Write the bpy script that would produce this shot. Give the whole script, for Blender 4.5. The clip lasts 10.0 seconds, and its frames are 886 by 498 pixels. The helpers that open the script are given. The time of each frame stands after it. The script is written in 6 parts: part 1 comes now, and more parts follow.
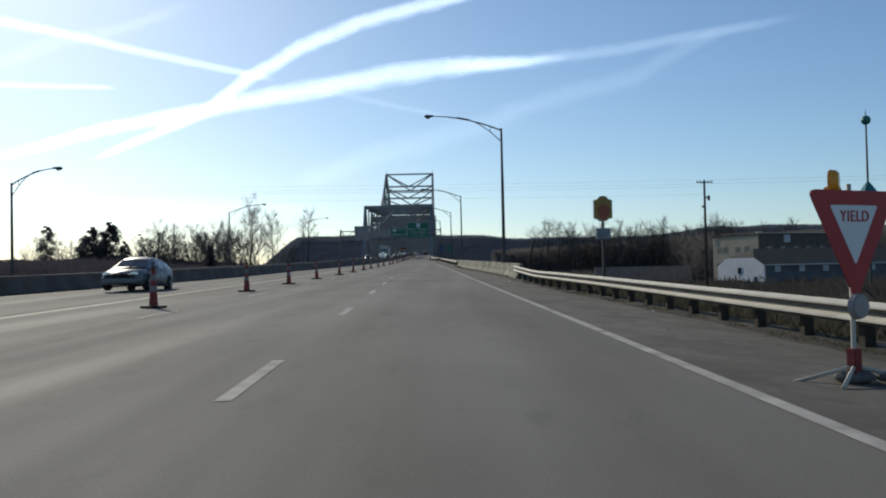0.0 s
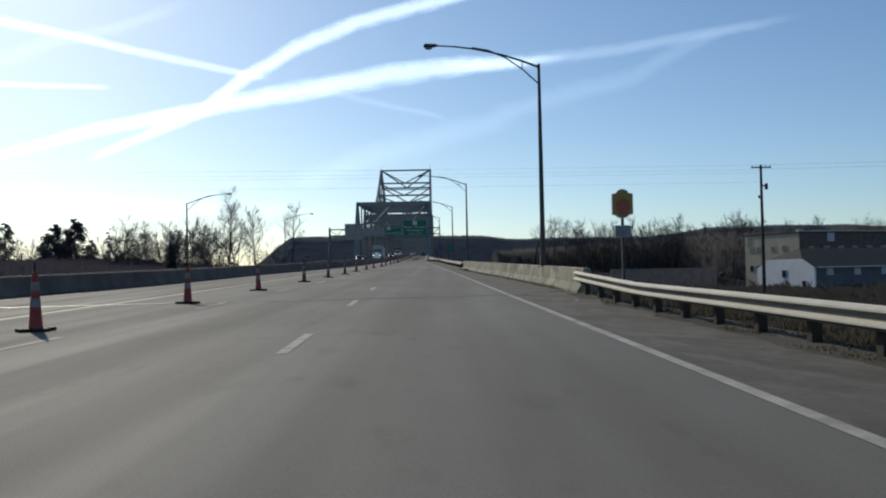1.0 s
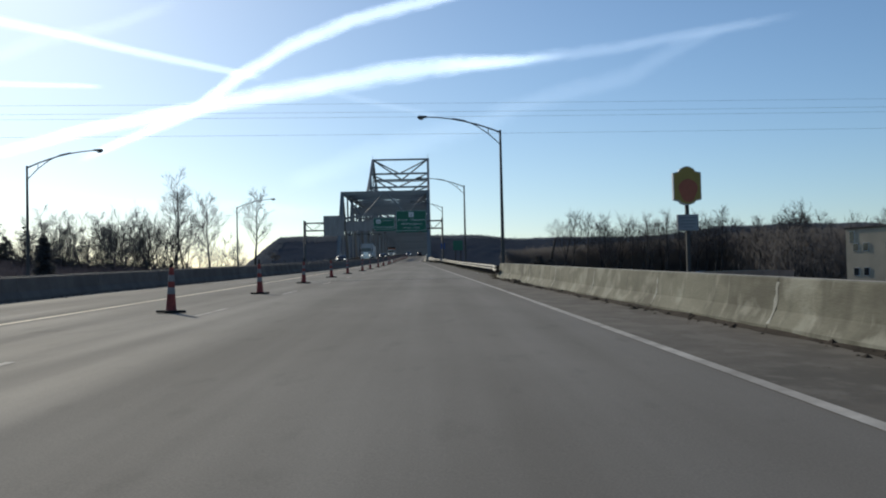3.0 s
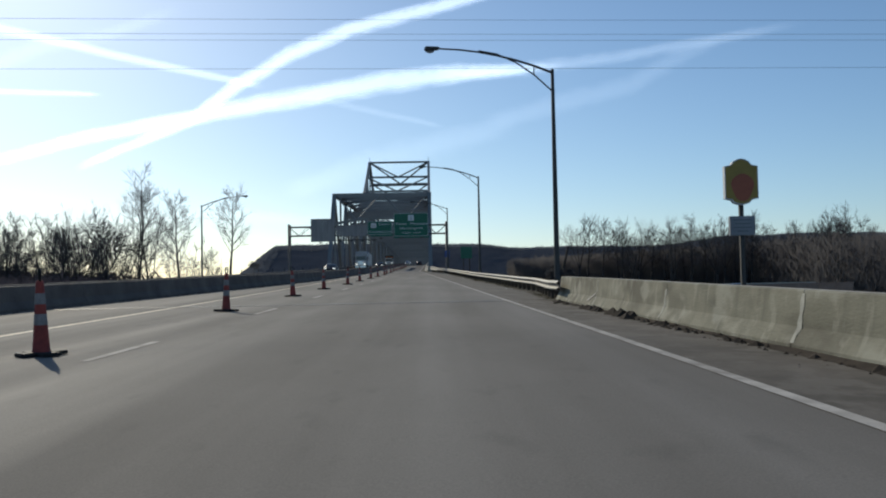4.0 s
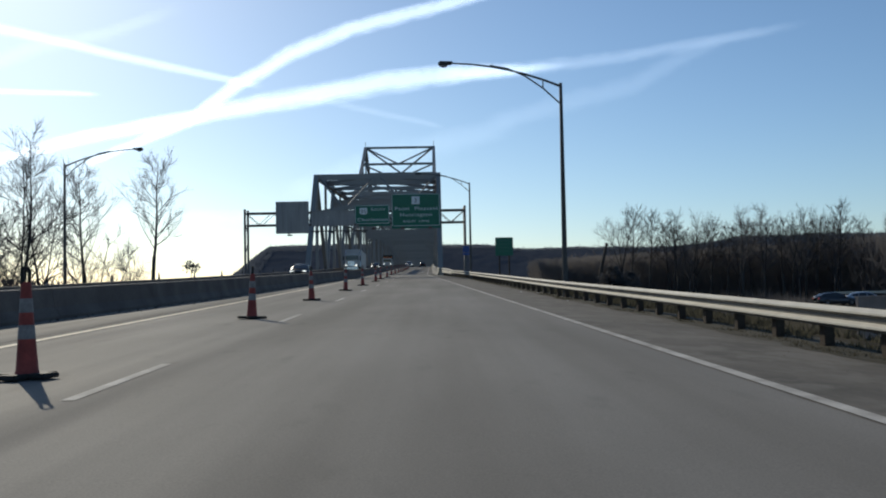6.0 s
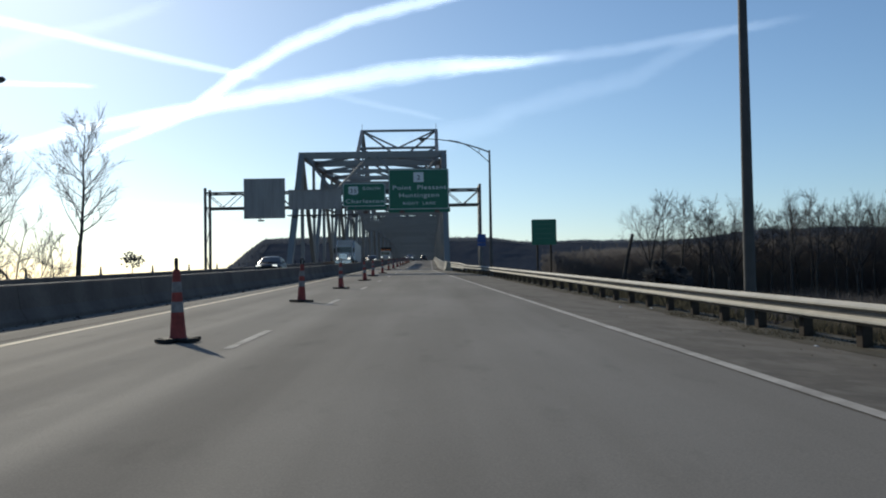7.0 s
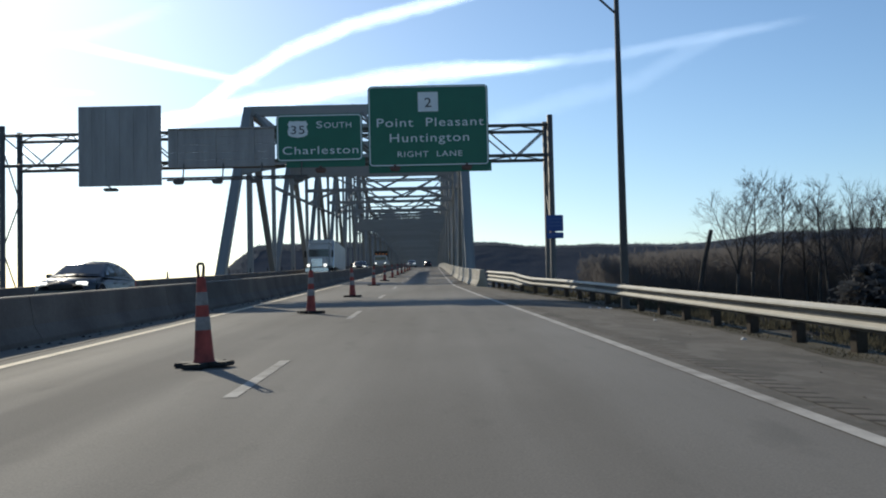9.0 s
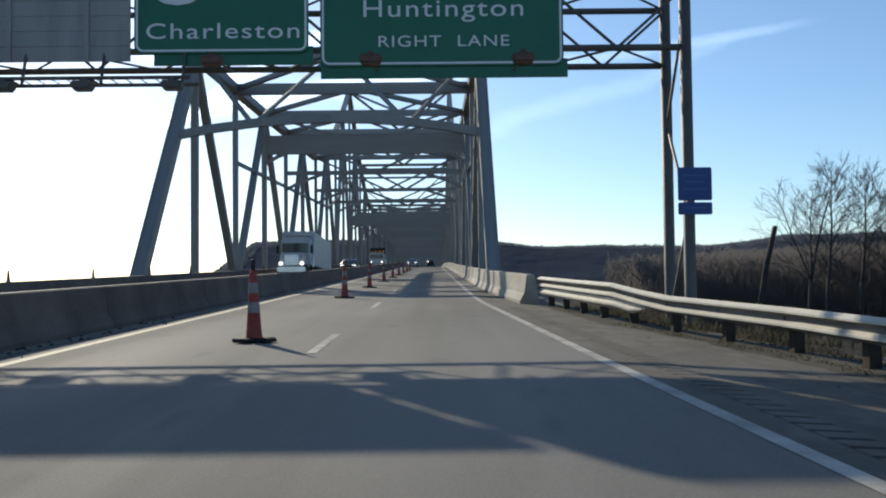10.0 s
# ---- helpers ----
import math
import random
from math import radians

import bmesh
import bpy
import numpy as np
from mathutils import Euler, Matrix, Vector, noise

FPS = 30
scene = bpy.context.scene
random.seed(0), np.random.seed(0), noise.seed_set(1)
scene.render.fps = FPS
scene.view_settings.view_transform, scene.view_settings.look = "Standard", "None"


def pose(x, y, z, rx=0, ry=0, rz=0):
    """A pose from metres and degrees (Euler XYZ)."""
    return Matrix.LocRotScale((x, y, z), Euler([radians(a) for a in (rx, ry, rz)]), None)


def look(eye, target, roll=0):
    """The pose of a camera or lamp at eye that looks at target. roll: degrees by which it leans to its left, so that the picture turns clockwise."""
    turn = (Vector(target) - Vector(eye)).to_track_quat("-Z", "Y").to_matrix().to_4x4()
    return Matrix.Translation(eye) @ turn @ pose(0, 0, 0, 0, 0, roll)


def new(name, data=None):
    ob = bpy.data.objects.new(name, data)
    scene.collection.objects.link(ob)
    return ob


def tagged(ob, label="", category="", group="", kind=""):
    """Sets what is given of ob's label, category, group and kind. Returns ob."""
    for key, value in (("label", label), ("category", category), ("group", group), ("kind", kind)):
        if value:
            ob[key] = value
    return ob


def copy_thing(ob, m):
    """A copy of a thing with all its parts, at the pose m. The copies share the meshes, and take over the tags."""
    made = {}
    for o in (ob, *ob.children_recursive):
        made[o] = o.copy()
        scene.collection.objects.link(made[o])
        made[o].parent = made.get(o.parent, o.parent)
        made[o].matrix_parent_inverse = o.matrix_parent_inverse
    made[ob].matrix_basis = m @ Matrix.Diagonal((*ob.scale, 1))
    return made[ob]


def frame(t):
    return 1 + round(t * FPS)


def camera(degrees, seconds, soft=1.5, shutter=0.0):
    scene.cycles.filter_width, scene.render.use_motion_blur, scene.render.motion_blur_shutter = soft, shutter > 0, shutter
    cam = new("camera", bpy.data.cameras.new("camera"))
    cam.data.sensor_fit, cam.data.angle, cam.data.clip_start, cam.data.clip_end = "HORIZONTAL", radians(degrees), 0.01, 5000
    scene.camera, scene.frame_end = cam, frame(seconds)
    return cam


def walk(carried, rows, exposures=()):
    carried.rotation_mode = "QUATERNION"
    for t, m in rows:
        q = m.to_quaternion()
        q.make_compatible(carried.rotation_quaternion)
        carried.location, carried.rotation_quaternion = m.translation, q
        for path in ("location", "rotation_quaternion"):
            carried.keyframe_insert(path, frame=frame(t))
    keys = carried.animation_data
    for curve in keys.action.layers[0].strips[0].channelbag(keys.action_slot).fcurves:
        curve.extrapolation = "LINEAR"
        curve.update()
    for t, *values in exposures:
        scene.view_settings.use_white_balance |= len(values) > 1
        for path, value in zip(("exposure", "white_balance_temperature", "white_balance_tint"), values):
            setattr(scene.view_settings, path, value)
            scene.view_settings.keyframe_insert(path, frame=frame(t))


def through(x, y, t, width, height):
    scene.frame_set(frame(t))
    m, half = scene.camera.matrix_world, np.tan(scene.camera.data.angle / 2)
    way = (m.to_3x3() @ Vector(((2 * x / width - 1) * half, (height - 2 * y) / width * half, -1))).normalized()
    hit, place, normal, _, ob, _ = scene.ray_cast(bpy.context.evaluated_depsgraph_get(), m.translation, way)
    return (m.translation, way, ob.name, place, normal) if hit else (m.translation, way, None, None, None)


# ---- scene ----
cam = camera(49.7, 10.0, soft=2.0)
PATH = [
    (0, (5.826, 0.000, 1.150), (5.8348, 1.9992, 1.2067), -1.22),
    (0.5, (5.638, 10.198, 1.335), (5.6510, 12.1972, 1.3909), -1.22),
    (1, (5.430, 20.371, 1.525), (5.4454, 22.3704, 1.5836), -1.17),
    (1.5, (5.202, 30.524, 1.719), (5.2178, 32.5225, 1.7795), -1.40),
    (2, (4.956, 40.658, 1.916), (4.9762, 42.6570, 1.9732), -1.21),
    (3.5, (4.129, 70.989, 2.533), (4.1558, 72.9876, 2.5984), -1.28),
    (4, (3.832, 81.086, 2.747), (3.8599, 83.0846, 2.8263), -1.13),
    (4.5, (3.529, 91.183, 2.966), (3.5585, 93.1812, 3.0533), -1.18),
    (5, (3.222, 101.283, 3.188), (3.2573, 103.2803, 3.2830), -1.61),
    (5.5, (2.916, 111.389, 3.415), (2.9437, 113.3864, 3.5067), -1.26),
    (7, (2.041, 141.777, 4.124), (2.0675, 143.7756, 4.1935), -0.97),
    (7.5, (1.778, 151.942, 4.370), (1.8063, 153.9399, 4.4446), -1.05),
    (8, (1.538, 162.129, 4.620), (1.5680, 164.1274, 4.7027), -0.70),
    (8.5, (1.326, 172.344, 4.876), (1.3530, 174.3419, 4.9594), -0.73),
    (9, (1.147, 182.588, 5.137), (1.1709, 184.5865, 5.2196), -1.32),
    (9.5, (1.007, 192.866, 5.403), (1.0287, 194.8644, 5.4879), -0.82),
    (10, (0.913, 203.181, 5.674), (0.9319, 205.1795, 5.7558), -0.64),
]
walk(cam, [(t, look(eye, target, roll)) for t, eye, target, roll in PATH], exposures=[(0.0, -0.13, 6000, 4), (7.5, -0.06, 6000, 4), (9.0, 0.23, 6050, 4), (10.0, 0.41, 6050, 4)])

# ---- world and sun: low winter sun ahead and to the left ----
SUN_EL, SUN_AZ = radians(25.5), radians(26.5)
world = bpy.data.worlds.new("world")
scene.world = world
world.use_nodes = True
wn = world.node_tree
sky = wn.nodes.new("ShaderNodeTexSky")
sky.sky_type, sky.sun_disc = "NISHITA", False
sky.sun_elevation, sky.sun_rotation = SUN_EL, -SUN_AZ
sky.altitude, sky.air_density, sky.dust_density, sky.ozone_density = 500.0, 0.92, 0.62, 2.9
wn.links.new(sky.outputs[0], wn.nodes["Background"].inputs[0])
wn.nodes["Background"].inputs[1].default_value = 0.099
sun_dir = Vector((-math.sin(SUN_AZ) * math.cos(SUN_EL), math.cos(SUN_AZ) * math.cos(SUN_EL), math.sin(SUN_EL)))
sun = new("sun", bpy.data.lights.new("sun", "SUN"))
sun.data.energy, sun.data.angle, sun.data.color = 3.2, radians(0.53), (1.0, 0.85, 0.66)
sun.matrix_world = look(sun_dir * 100, (0, 0, 0))


# ---- materials ----
def mat(name, base, rough=0.7, metal=0.0, vary=0.15, scale=4.0, bump=0.0, fine=40.0, tint=None, spec=0.5, alpha=None, random_amount=0.0, stretch=(1, 1, 1)):
    """A surface with colour variation at two scales, and relief."""
    m = bpy.data.materials.new(name)
    m.use_nodes = True
    nt = m.node_tree
    b = nt.nodes["Principled BSDF"]
    b.inputs["Roughness"].default_value, b.inputs["Metallic"].default_value = rough, metal
    b.inputs["Specular IOR Level"].default_value = spec
    co = nt.nodes.new("ShaderNodeTexCoord")
    mp = nt.nodes.new("ShaderNodeMapping")
    mp.inputs["Scale"].default_value = stretch
    nt.links.new(co.outputs["Object"], mp.inputs[0])
    big, small = nt.nodes.new("ShaderNodeTexNoise"), nt.nodes.new("ShaderNodeTexNoise")
    for n, s in ((big, scale), (small, fine)):
        n.inputs["Scale"].default_value, n.inputs["Detail"].default_value = s, 5.0
        nt.links.new(mp.outputs[0], n.inputs["Vector"])
    ramp = nt.nodes.new("ShaderNodeMapRange")
    ramp.inputs["From Min"].default_value, ramp.inputs["From Max"].default_value = 0.3, 0.7
    ramp.inputs["To Min"].default_value, ramp.inputs["To Max"].default_value = 0.0, 1.0
    nt.links.new(big.outputs["Fac"], ramp.inputs["Value"])
    mix = nt.nodes.new("ShaderNodeMix")
    mix.data_type = "RGBA"
    other = tint or tuple(c * (1 - 2 * vary) for c in base)
    mix.inputs[6].default_value, mix.inputs[7].default_value = (*base, 1), (*other, 1)
    nt.links.new(ramp.outputs[0], mix.inputs[0])
    hsv = nt.nodes.new("ShaderNodeHueSaturation")
    nt.links.new(mix.outputs[2], hsv.inputs["Color"])
    val = nt.nodes.new("ShaderNodeMapRange")
    val.inputs["To Min"].default_value, val.inputs["To Max"].default_value = 1 - vary, 1 + vary
    nt.links.new(small.outputs["Fac"], val.inputs["Value"])
    if random_amount:
        inf = nt.nodes.new("ShaderNodeObjectInfo")
        rr = nt.nodes.new("ShaderNodeMapRange")
        rr.inputs["To Min"].default_value, rr.inputs["To Max"].default_value = 1 - random_amount, 1 + random_amount
        nt.links.new(inf.outputs["Random"], rr.inputs["Value"])
        mul = nt.nodes.new("ShaderNodeMath")
        mul.operation = "MULTIPLY"
        nt.links.new(val.outputs[0], mul.inputs[0])
        nt.links.new(rr.outputs[0], mul.inputs[1])
        nt.links.new(mul.outputs[0], hsv.inputs["Value"])
    else:
        nt.links.new(val.outputs[0], hsv.inputs["Value"])
    nt.links.new(hsv.outputs[0], b.inputs["Base Color"])
    if bump:
        bp = nt.nodes.new("ShaderNodeBump")
        bp.inputs["Strength"].default_value, bp.inputs["Distance"].default_value = bump, 0.02
        nt.links.new(small.outputs["Fac"], bp.inputs["Height"])
        nt.links.new(bp.outputs[0], b.inputs["Normal"])
    return m


def woods(name, base, other, through=0.5):
    """Leafless woods: soft grey-brown, with light passing through the twigs."""
    m = mat(name, base, 0.95, vary=0.22, scale=0.03, fine=0.5, tint=other, spec=0.0)
    nt = m.node_tree
    b = nt.nodes["Principled BSDF"]
    tr, mx = nt.nodes.new("ShaderNodeBsdfTranslucent"), nt.nodes.new("ShaderNodeMixShader")
    source = b.inputs["Base Color"].links[0].from_socket
    nt.links.new(source, tr.inputs[0])
    mx.inputs[0].default_value = through
    nt.links.new(b.outputs[0], mx.inputs[1])
    nt.links.new(tr.outputs[0], mx.inputs[2])
    nt.links.new(mx.outputs[0], nt.nodes["Material Output"].inputs[0])
    return m


def glow(name, colour, power):
    m = bpy.data.materials.new(name)
    m.use_nodes = True
    b = m.node_tree.nodes["Principled BSDF"]
    b.inputs["Base Color"].default_value = (*colour, 1)
    b.inputs["Emission Color"].default_value, b.inputs["Emission Strength"].default_value = (*colour, 1), power
    return m


def pavement(name, light, dark, rough):
    """Worn pavement: long wheel-track streaks, blotches and fine aggregate."""
    m = bpy.data.materials.new(name)
    m.use_nodes = True
    nt = m.node_tree
    b = nt.nodes["Principled BSDF"]
    b.inputs["Specular IOR Level"].default_value = 0.12
    co = nt.nodes.new("ShaderNodeTexCoord")

    def noise_at(scale, stretch, detail=4.0):
        mp, n = nt.nodes.new("ShaderNodeMapping"), nt.nodes.new("ShaderNodeTexNoise")
        mp.inputs["Scale"].default_value = stretch
        n.inputs["Scale"].default_value, n.inputs["Detail"].default_value = scale, detail
        nt.links.new(co.outputs["Object"], mp.inputs[0])
        nt.links.new(mp.outputs[0], n.inputs["Vector"])
        return n.outputs["Fac"]

    def spread(value, lo, hi, a=0.0, z=1.0):
        r = nt.nodes.new("ShaderNodeMapRange")
        r.inputs["From Min"].default_value, r.inputs["From Max"].default_value = lo, hi
        r.inputs["To Min"].default_value, r.inputs["To Max"].default_value = a, z
        nt.links.new(value, r.inputs["Value"])
        return r.outputs[0]

    def op(kind, a, c):
        n = nt.nodes.new("ShaderNodeMath")
        n.operation = kind
        nt.links.new(a, n.inputs[0])
        nt.links.new(c, n.inputs[1])
        return n.outputs[0]

    streak = spread(noise_at(0.9, (1, 0.02, 1)), 0.35, 0.65)
    blotch = spread(noise_at(0.35, (1, 0.35, 1), 6.0), 0.38, 0.64)
    stain = spread(noise_at(2.2, (1, 0.3, 1), 6.0), 0.60, 0.75, 1.0, 0.84)
    grain_fac = noise_at(70.0, (1, 1, 1), 2.0)
    grain = spread(grain_fac, 0.2, 0.8, 0.82, 1.18)
    half = nt.nodes.new("ShaderNodeMath")
    half.operation = "MULTIPLY"
    half.inputs[1].default_value = 0.5
    nt.links.new(op("ADD", streak, blotch), half.inputs[0])
    mix = nt.nodes.new("ShaderNodeMix")
    mix.data_type = "RGBA"
    mix.inputs[6].default_value, mix.inputs[7].default_value = (*dark, 1), (*light, 1)
    nt.links.new(half.outputs[0], mix.inputs[0])
    hsv = nt.nodes.new("ShaderNodeHueSaturation")
    nt.links.new(mix.outputs[2], hsv.inputs["Color"])
    nt.links.new(op("MULTIPLY", grain, stain), hsv.inputs["Value"])
    nt.links.new(hsv.outputs[0], b.inputs["Base Color"])
    nt.links.new(spread(streak, 0.0, 1.0, rough + 0.06, rough - 0.06), b.inputs["Roughness"])
    bp = nt.nodes.new("ShaderNodeBump")
    bp.inputs["Strength"].default_value, bp.inputs["Distance"].default_value = 0.12, 0.01
    nt.links.new(grain_fac, bp.inputs["Height"])
    nt.links.new(bp.outputs[0], b.inputs["Normal"])
    return m


ASPHALT = pavement("road_surface", (0.242, 0.224, 0.196), (0.166, 0.152, 0.131), 0.85)
DECK = pavement("bridge_deck_surface", (0.242, 0.224, 0.198), (0.165, 0.149, 0.128), 0.8)
WHITE = mat("white_road_paint", (0.56, 0.525, 0.465), 0.85, vary=0.2, scale=2.0, spec=0.2, fine=25.0, tint=(0.30, 0.275, 0.24))
YELLOW = mat("yellow_road_paint", (0.78, 0.68, 0.50), 0.8, vary=0.12, scale=3.0, fine=25.0, tint=(0.58, 0.49, 0.34))
TAR = mat("tar_seal", (0.085, 0.08, 0.073), 0.95, vary=0.2, scale=3.0, spec=0.05)
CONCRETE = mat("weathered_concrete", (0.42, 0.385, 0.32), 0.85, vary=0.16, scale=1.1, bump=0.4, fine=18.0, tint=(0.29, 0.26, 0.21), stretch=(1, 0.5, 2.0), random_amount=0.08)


def stained(name, base, other, dark, pale):
    """Old concrete with dark run-down stains, blotches and pale worn patches."""
    m = mat(name, base, 0.9, vary=0.16, scale=1.1, bump=0.4, fine=18.0, tint=other, stretch=(1, 0.5, 2.0), random_amount=0.1, spec=0.25)
    nt = m.node_tree
    b = nt.nodes["Principled BSDF"]
    co = nt.nodes.new("ShaderNodeTexCoord")
    source = b.inputs["Base Color"].links[0].from_socket
    for stretch, scale, lo, hi, colour, most in (((1, 1.0, 0.22), 2.4, 0.50, 0.68, dark, 0.5), ((1, 0.55, 1.3), 0.9, 0.50, 0.64, dark, 0.75), ((1, 1.0, 0.35), 3.6, 0.57, 0.66, pale, 0.35), ((1, 0.55, 0.8), 1.7, 0.53, 0.62, pale, 0.5)):
        mp, n, rg, mx = nt.nodes.new("ShaderNodeMapping"), nt.nodes.new("ShaderNodeTexNoise"), nt.nodes.new("ShaderNodeMapRange"), nt.nodes.new("ShaderNodeMix")
        mp.inputs["Scale"].default_value = stretch
        mp.inputs["Location"].default_value = (3 * most, 7 * hi, scale)
        n.inputs["Scale"].default_value, n.inputs["Detail"].default_value = scale, 6.0
        rg.inputs["From Min"].default_value, rg.inputs["From Max"].default_value, rg.inputs["To Max"].default_value = lo, hi, most
        mx.data_type = "RGBA"
        mx.inputs[7].default_value = (*colour, 1)
        nt.links.new(co.outputs["Object"], mp.inputs[0])
        nt.links.new(mp.outputs[0], n.inputs["Vector"])
        nt.links.new(n.outputs["Fac"], rg.inputs["Value"])
        nt.links.new(rg.outputs[0], mx.inputs[0])
        nt.links.new(source, mx.inputs[6])
        source = mx.outputs[2]
    nt.links.new(source, b.inputs["Base Color"])
    return m


STAINED = stained("stained_barrier_concrete", (0.262, 0.25, 0.186), (0.19, 0.18, 0.13), (0.105, 0.097, 0.07), (0.43, 0.415, 0.33))
SHOULDER = stained("dusty_shoulder", (0.146, 0.128, 0.104), (0.115, 0.10, 0.08), (0.082, 0.073, 0.057), (0.19, 0.17, 0.142))
WALLMAT = mat("dark_concrete", (0.175, 0.148, 0.13), 0.95, vary=0.2, scale=0.8, spec=0.1, bump=0.3, fine=15.0, tint=(0.11, 0.092, 0.082), random_amount=0.06)
# darker galvanised steel, for shade painted in the rail's folds and for posts
DARKGALV = mat("dark_galvanised_steel", (0.15, 0.145, 0.13), 0.85, 0.0, vary=0.25, scale=1.5, fine=15.0, stretch=(1, 0.4, 1))
GALV = mat("galvanised_steel", (0.56, 0.525, 0.445), 0.7, 0.1, vary=0.1, scale=2.0, fine=20.0, random_amount=0.06)
POLE = mat("weathered_steel_pole", (0.085, 0.08, 0.075), 0.75, 0.0, vary=0.15, scale=3.0, fine=30.0)
STEEL = mat("painted_bridge_steel", (0.285, 0.278, 0.264), 0.6, 0.1, vary=0.16, scale=0.6, fine=8.0, tint=(0.205, 0.20, 0.19), random_amount=0.1)
WOODPOST = mat("timber_post", (0.072, 0.058, 0.046), 0.9, vary=0.25, scale=3.0, bump=0.4, spec=0.1)
RUSTY = mat("rusty_brown_housing", (0.17, 0.10, 0.08), 0.8, vary=0.25, scale=4.0)
GREEN = mat("green_sign_sheeting", (0.014, 0.14, 0.078), 0.45, vary=0.06, scale=1.5, fine=12.0)
SIGNWHITE = mat("white_sign_sheeting", (0.78, 0.79, 0.78), 0.45, vary=0.04, scale=3.0)
BLACK = mat("black_sign_legend", (0.02, 0.02, 0.02), 0.5, vary=0.1)
DIMTEXT = mat("weathered_green_legend", (0.05, 0.17, 0.11), 0.5, vary=0.1)
DIMBLUE = mat("weathered_blue_legend", (0.06, 0.12, 0.32), 0.5, vary=0.1)
BLUE = mat("blue_sign_sheeting", (0.015, 0.06, 0.25), 0.45, vary=0.06, scale=2.0)
SIGNBACK = mat("unpainted_aluminium_panel", (0.37, 0.35, 0.335), 0.6, 0.2, vary=0.14, scale=1.2, fine=9.0, stretch=(2, 1, 0.3))
RED = mat("red_sign_sheeting", (0.42, 0.02, 0.025), 0.45, vary=0.08, scale=3.0)
ORANGE = mat("orange_cone_plastic", (0.33, 0.058, 0.045), 0.75, vary=0.25, scale=6.0, random_amount=0.12)
BANDWHITE = mat("grimy_reflective_band", (0.26, 0.24, 0.235), 0.6, vary=0.25, scale=8.0)
RUBBER = mat("black_rubber", (0.022, 0.021, 0.02), 0.8, vary=0.25, scale=8.0)
AMBER = mat("amber_lens", (0.85, 0.36, 0.02), 0.3, vary=0.05)
GRASS = mat("dry_winter_grass", (0.068, 0.059, 0.043), 0.95, vary=0.3, scale=0.15, bump=0.8, fine=3.0, tint=(0.042, 0.038, 0.029), spec=0.03)
FIELDBRUSH = woods("dark_field_brush", (0.10, 0.09, 0.08), (0.07, 0.063, 0.056), 0.3)
WEEDS = woods("dry_weeds", (0.085, 0.072, 0.052), (0.055, 0.047, 0.035))
BARK = mat("bare_branch_bark", (0.066, 0.058, 0.053), 0.9, vary=0.25, scale=1.5, fine=14.0)
TWIG = mat("fine_twigs", (0.12, 0.106, 0.10), 0.95, vary=0.2, scale=0.5, fine=6.0)
BRUSH = woods("leafless_brush", (0.175, 0.164, 0.158), (0.15, 0.14, 0.136), 0.5)
DARKBRUSH = woods("dark_bare_undergrowth", (0.155, 0.143, 0.135), (0.12, 0.112, 0.107), 0.35)
# far floor and far woods carry the blue of distance haze in their colour
LEAFFLOOR = mat("haze_blue_woodland_floor", (0.085, 0.092, 0.105), 0.95, vary=0.2, scale=0.05, fine=0.6, spec=0.0)
HILLWOOD = woods("haze_blue_winter_woods", (0.135, 0.15, 0.178), (0.115, 0.127, 0.152), 0.45)
HEDGE = woods("dark_bare_hedge", (0.125, 0.11, 0.12), (0.09, 0.08, 0.088), 0.25)
NEEDLE = woods("dark_conifer_needles", (0.125, 0.122, 0.12), (0.088, 0.088, 0.088), 0.5)
WATER = mat("river_water", (0.03, 0.04, 0.045), 0.12, vary=0.1, scale=0.05, fine=1.0, bump=0.2)
TAN = mat("tan_render_wall", (0.52, 0.44, 0.32), 0.85, vary=0.08, scale=0.5)
SIDING = mat("white_siding", (0.72, 0.73, 0.74), 0.7, vary=0.06, scale=0.5)
ROOF = mat("dark_shingle_roof", (0.05, 0.045, 0.042), 0.9, vary=0.2, scale=0.8, fine=10.0)
GREYWALL = mat("grey_wall", (0.33, 0.34, 0.36), 0.85, vary=0.12, scale=0.6)
DARKSIDING = mat("blue_grey_siding", (0.13, 0.135, 0.148), 0.8, vary=0.12, scale=0.6)
GLASS = mat("dark_window_glass", (0.03, 0.035, 0.04), 0.08, vary=0.1, spec=0.6)
SILVER = mat("silver_car_paint", (0.50, 0.52, 0.54), 0.25, 0.6, vary=0.03)
GREYCAR = mat("silver_grey_car_paint", (0.165, 0.172, 0.188), 0.4, 0.2, vary=0.05)
DARKCAR = mat("dark_car_paint", (0.05, 0.055, 0.065), 0.25, 0.4, vary=0.05)
TRUCKWHITE = mat("white_truck_paint", (0.52, 0.53, 0.54), 0.4, vary=0.08, scale=0.6)
CHROME = mat("bright_trim", (0.7, 0.7, 0.7), 0.2, 0.9, vary=0.05)
SIGNYELLOW = mat("yellow_sign_face", (0.40, 0.27, 0.05), 0.5, vary=0.08, scale=1.0)
SIGNORANGE = mat("orange_red_sign_shape", (0.42, 0.11, 0.05), 0.5, vary=0.08, scale=1.0)
WIRE = mat("power_line", (0.05, 0.05, 0.055), 0.7, vary=0.1)
HEADLIGHT = glow("headlight_lamp", (1.0, 0.95, 0.85), 1.2)
TAILLIGHT = glow("amber_lamp", (1.0, 0.35, 0.08), 0.2)

# ---- shape helpers ----
def part(name, bm, material, parent=None, label=""):
    """Link a bmesh as one mesh object, under a thing or under a part."""
    me = bpy.data.meshes.new(name)
    bm.to_mesh(me)
    bm.free()
    me.materials.append(material)
    ob = new(name, me)
    ob.parent = parent
    return tagged(ob, label) if label else ob


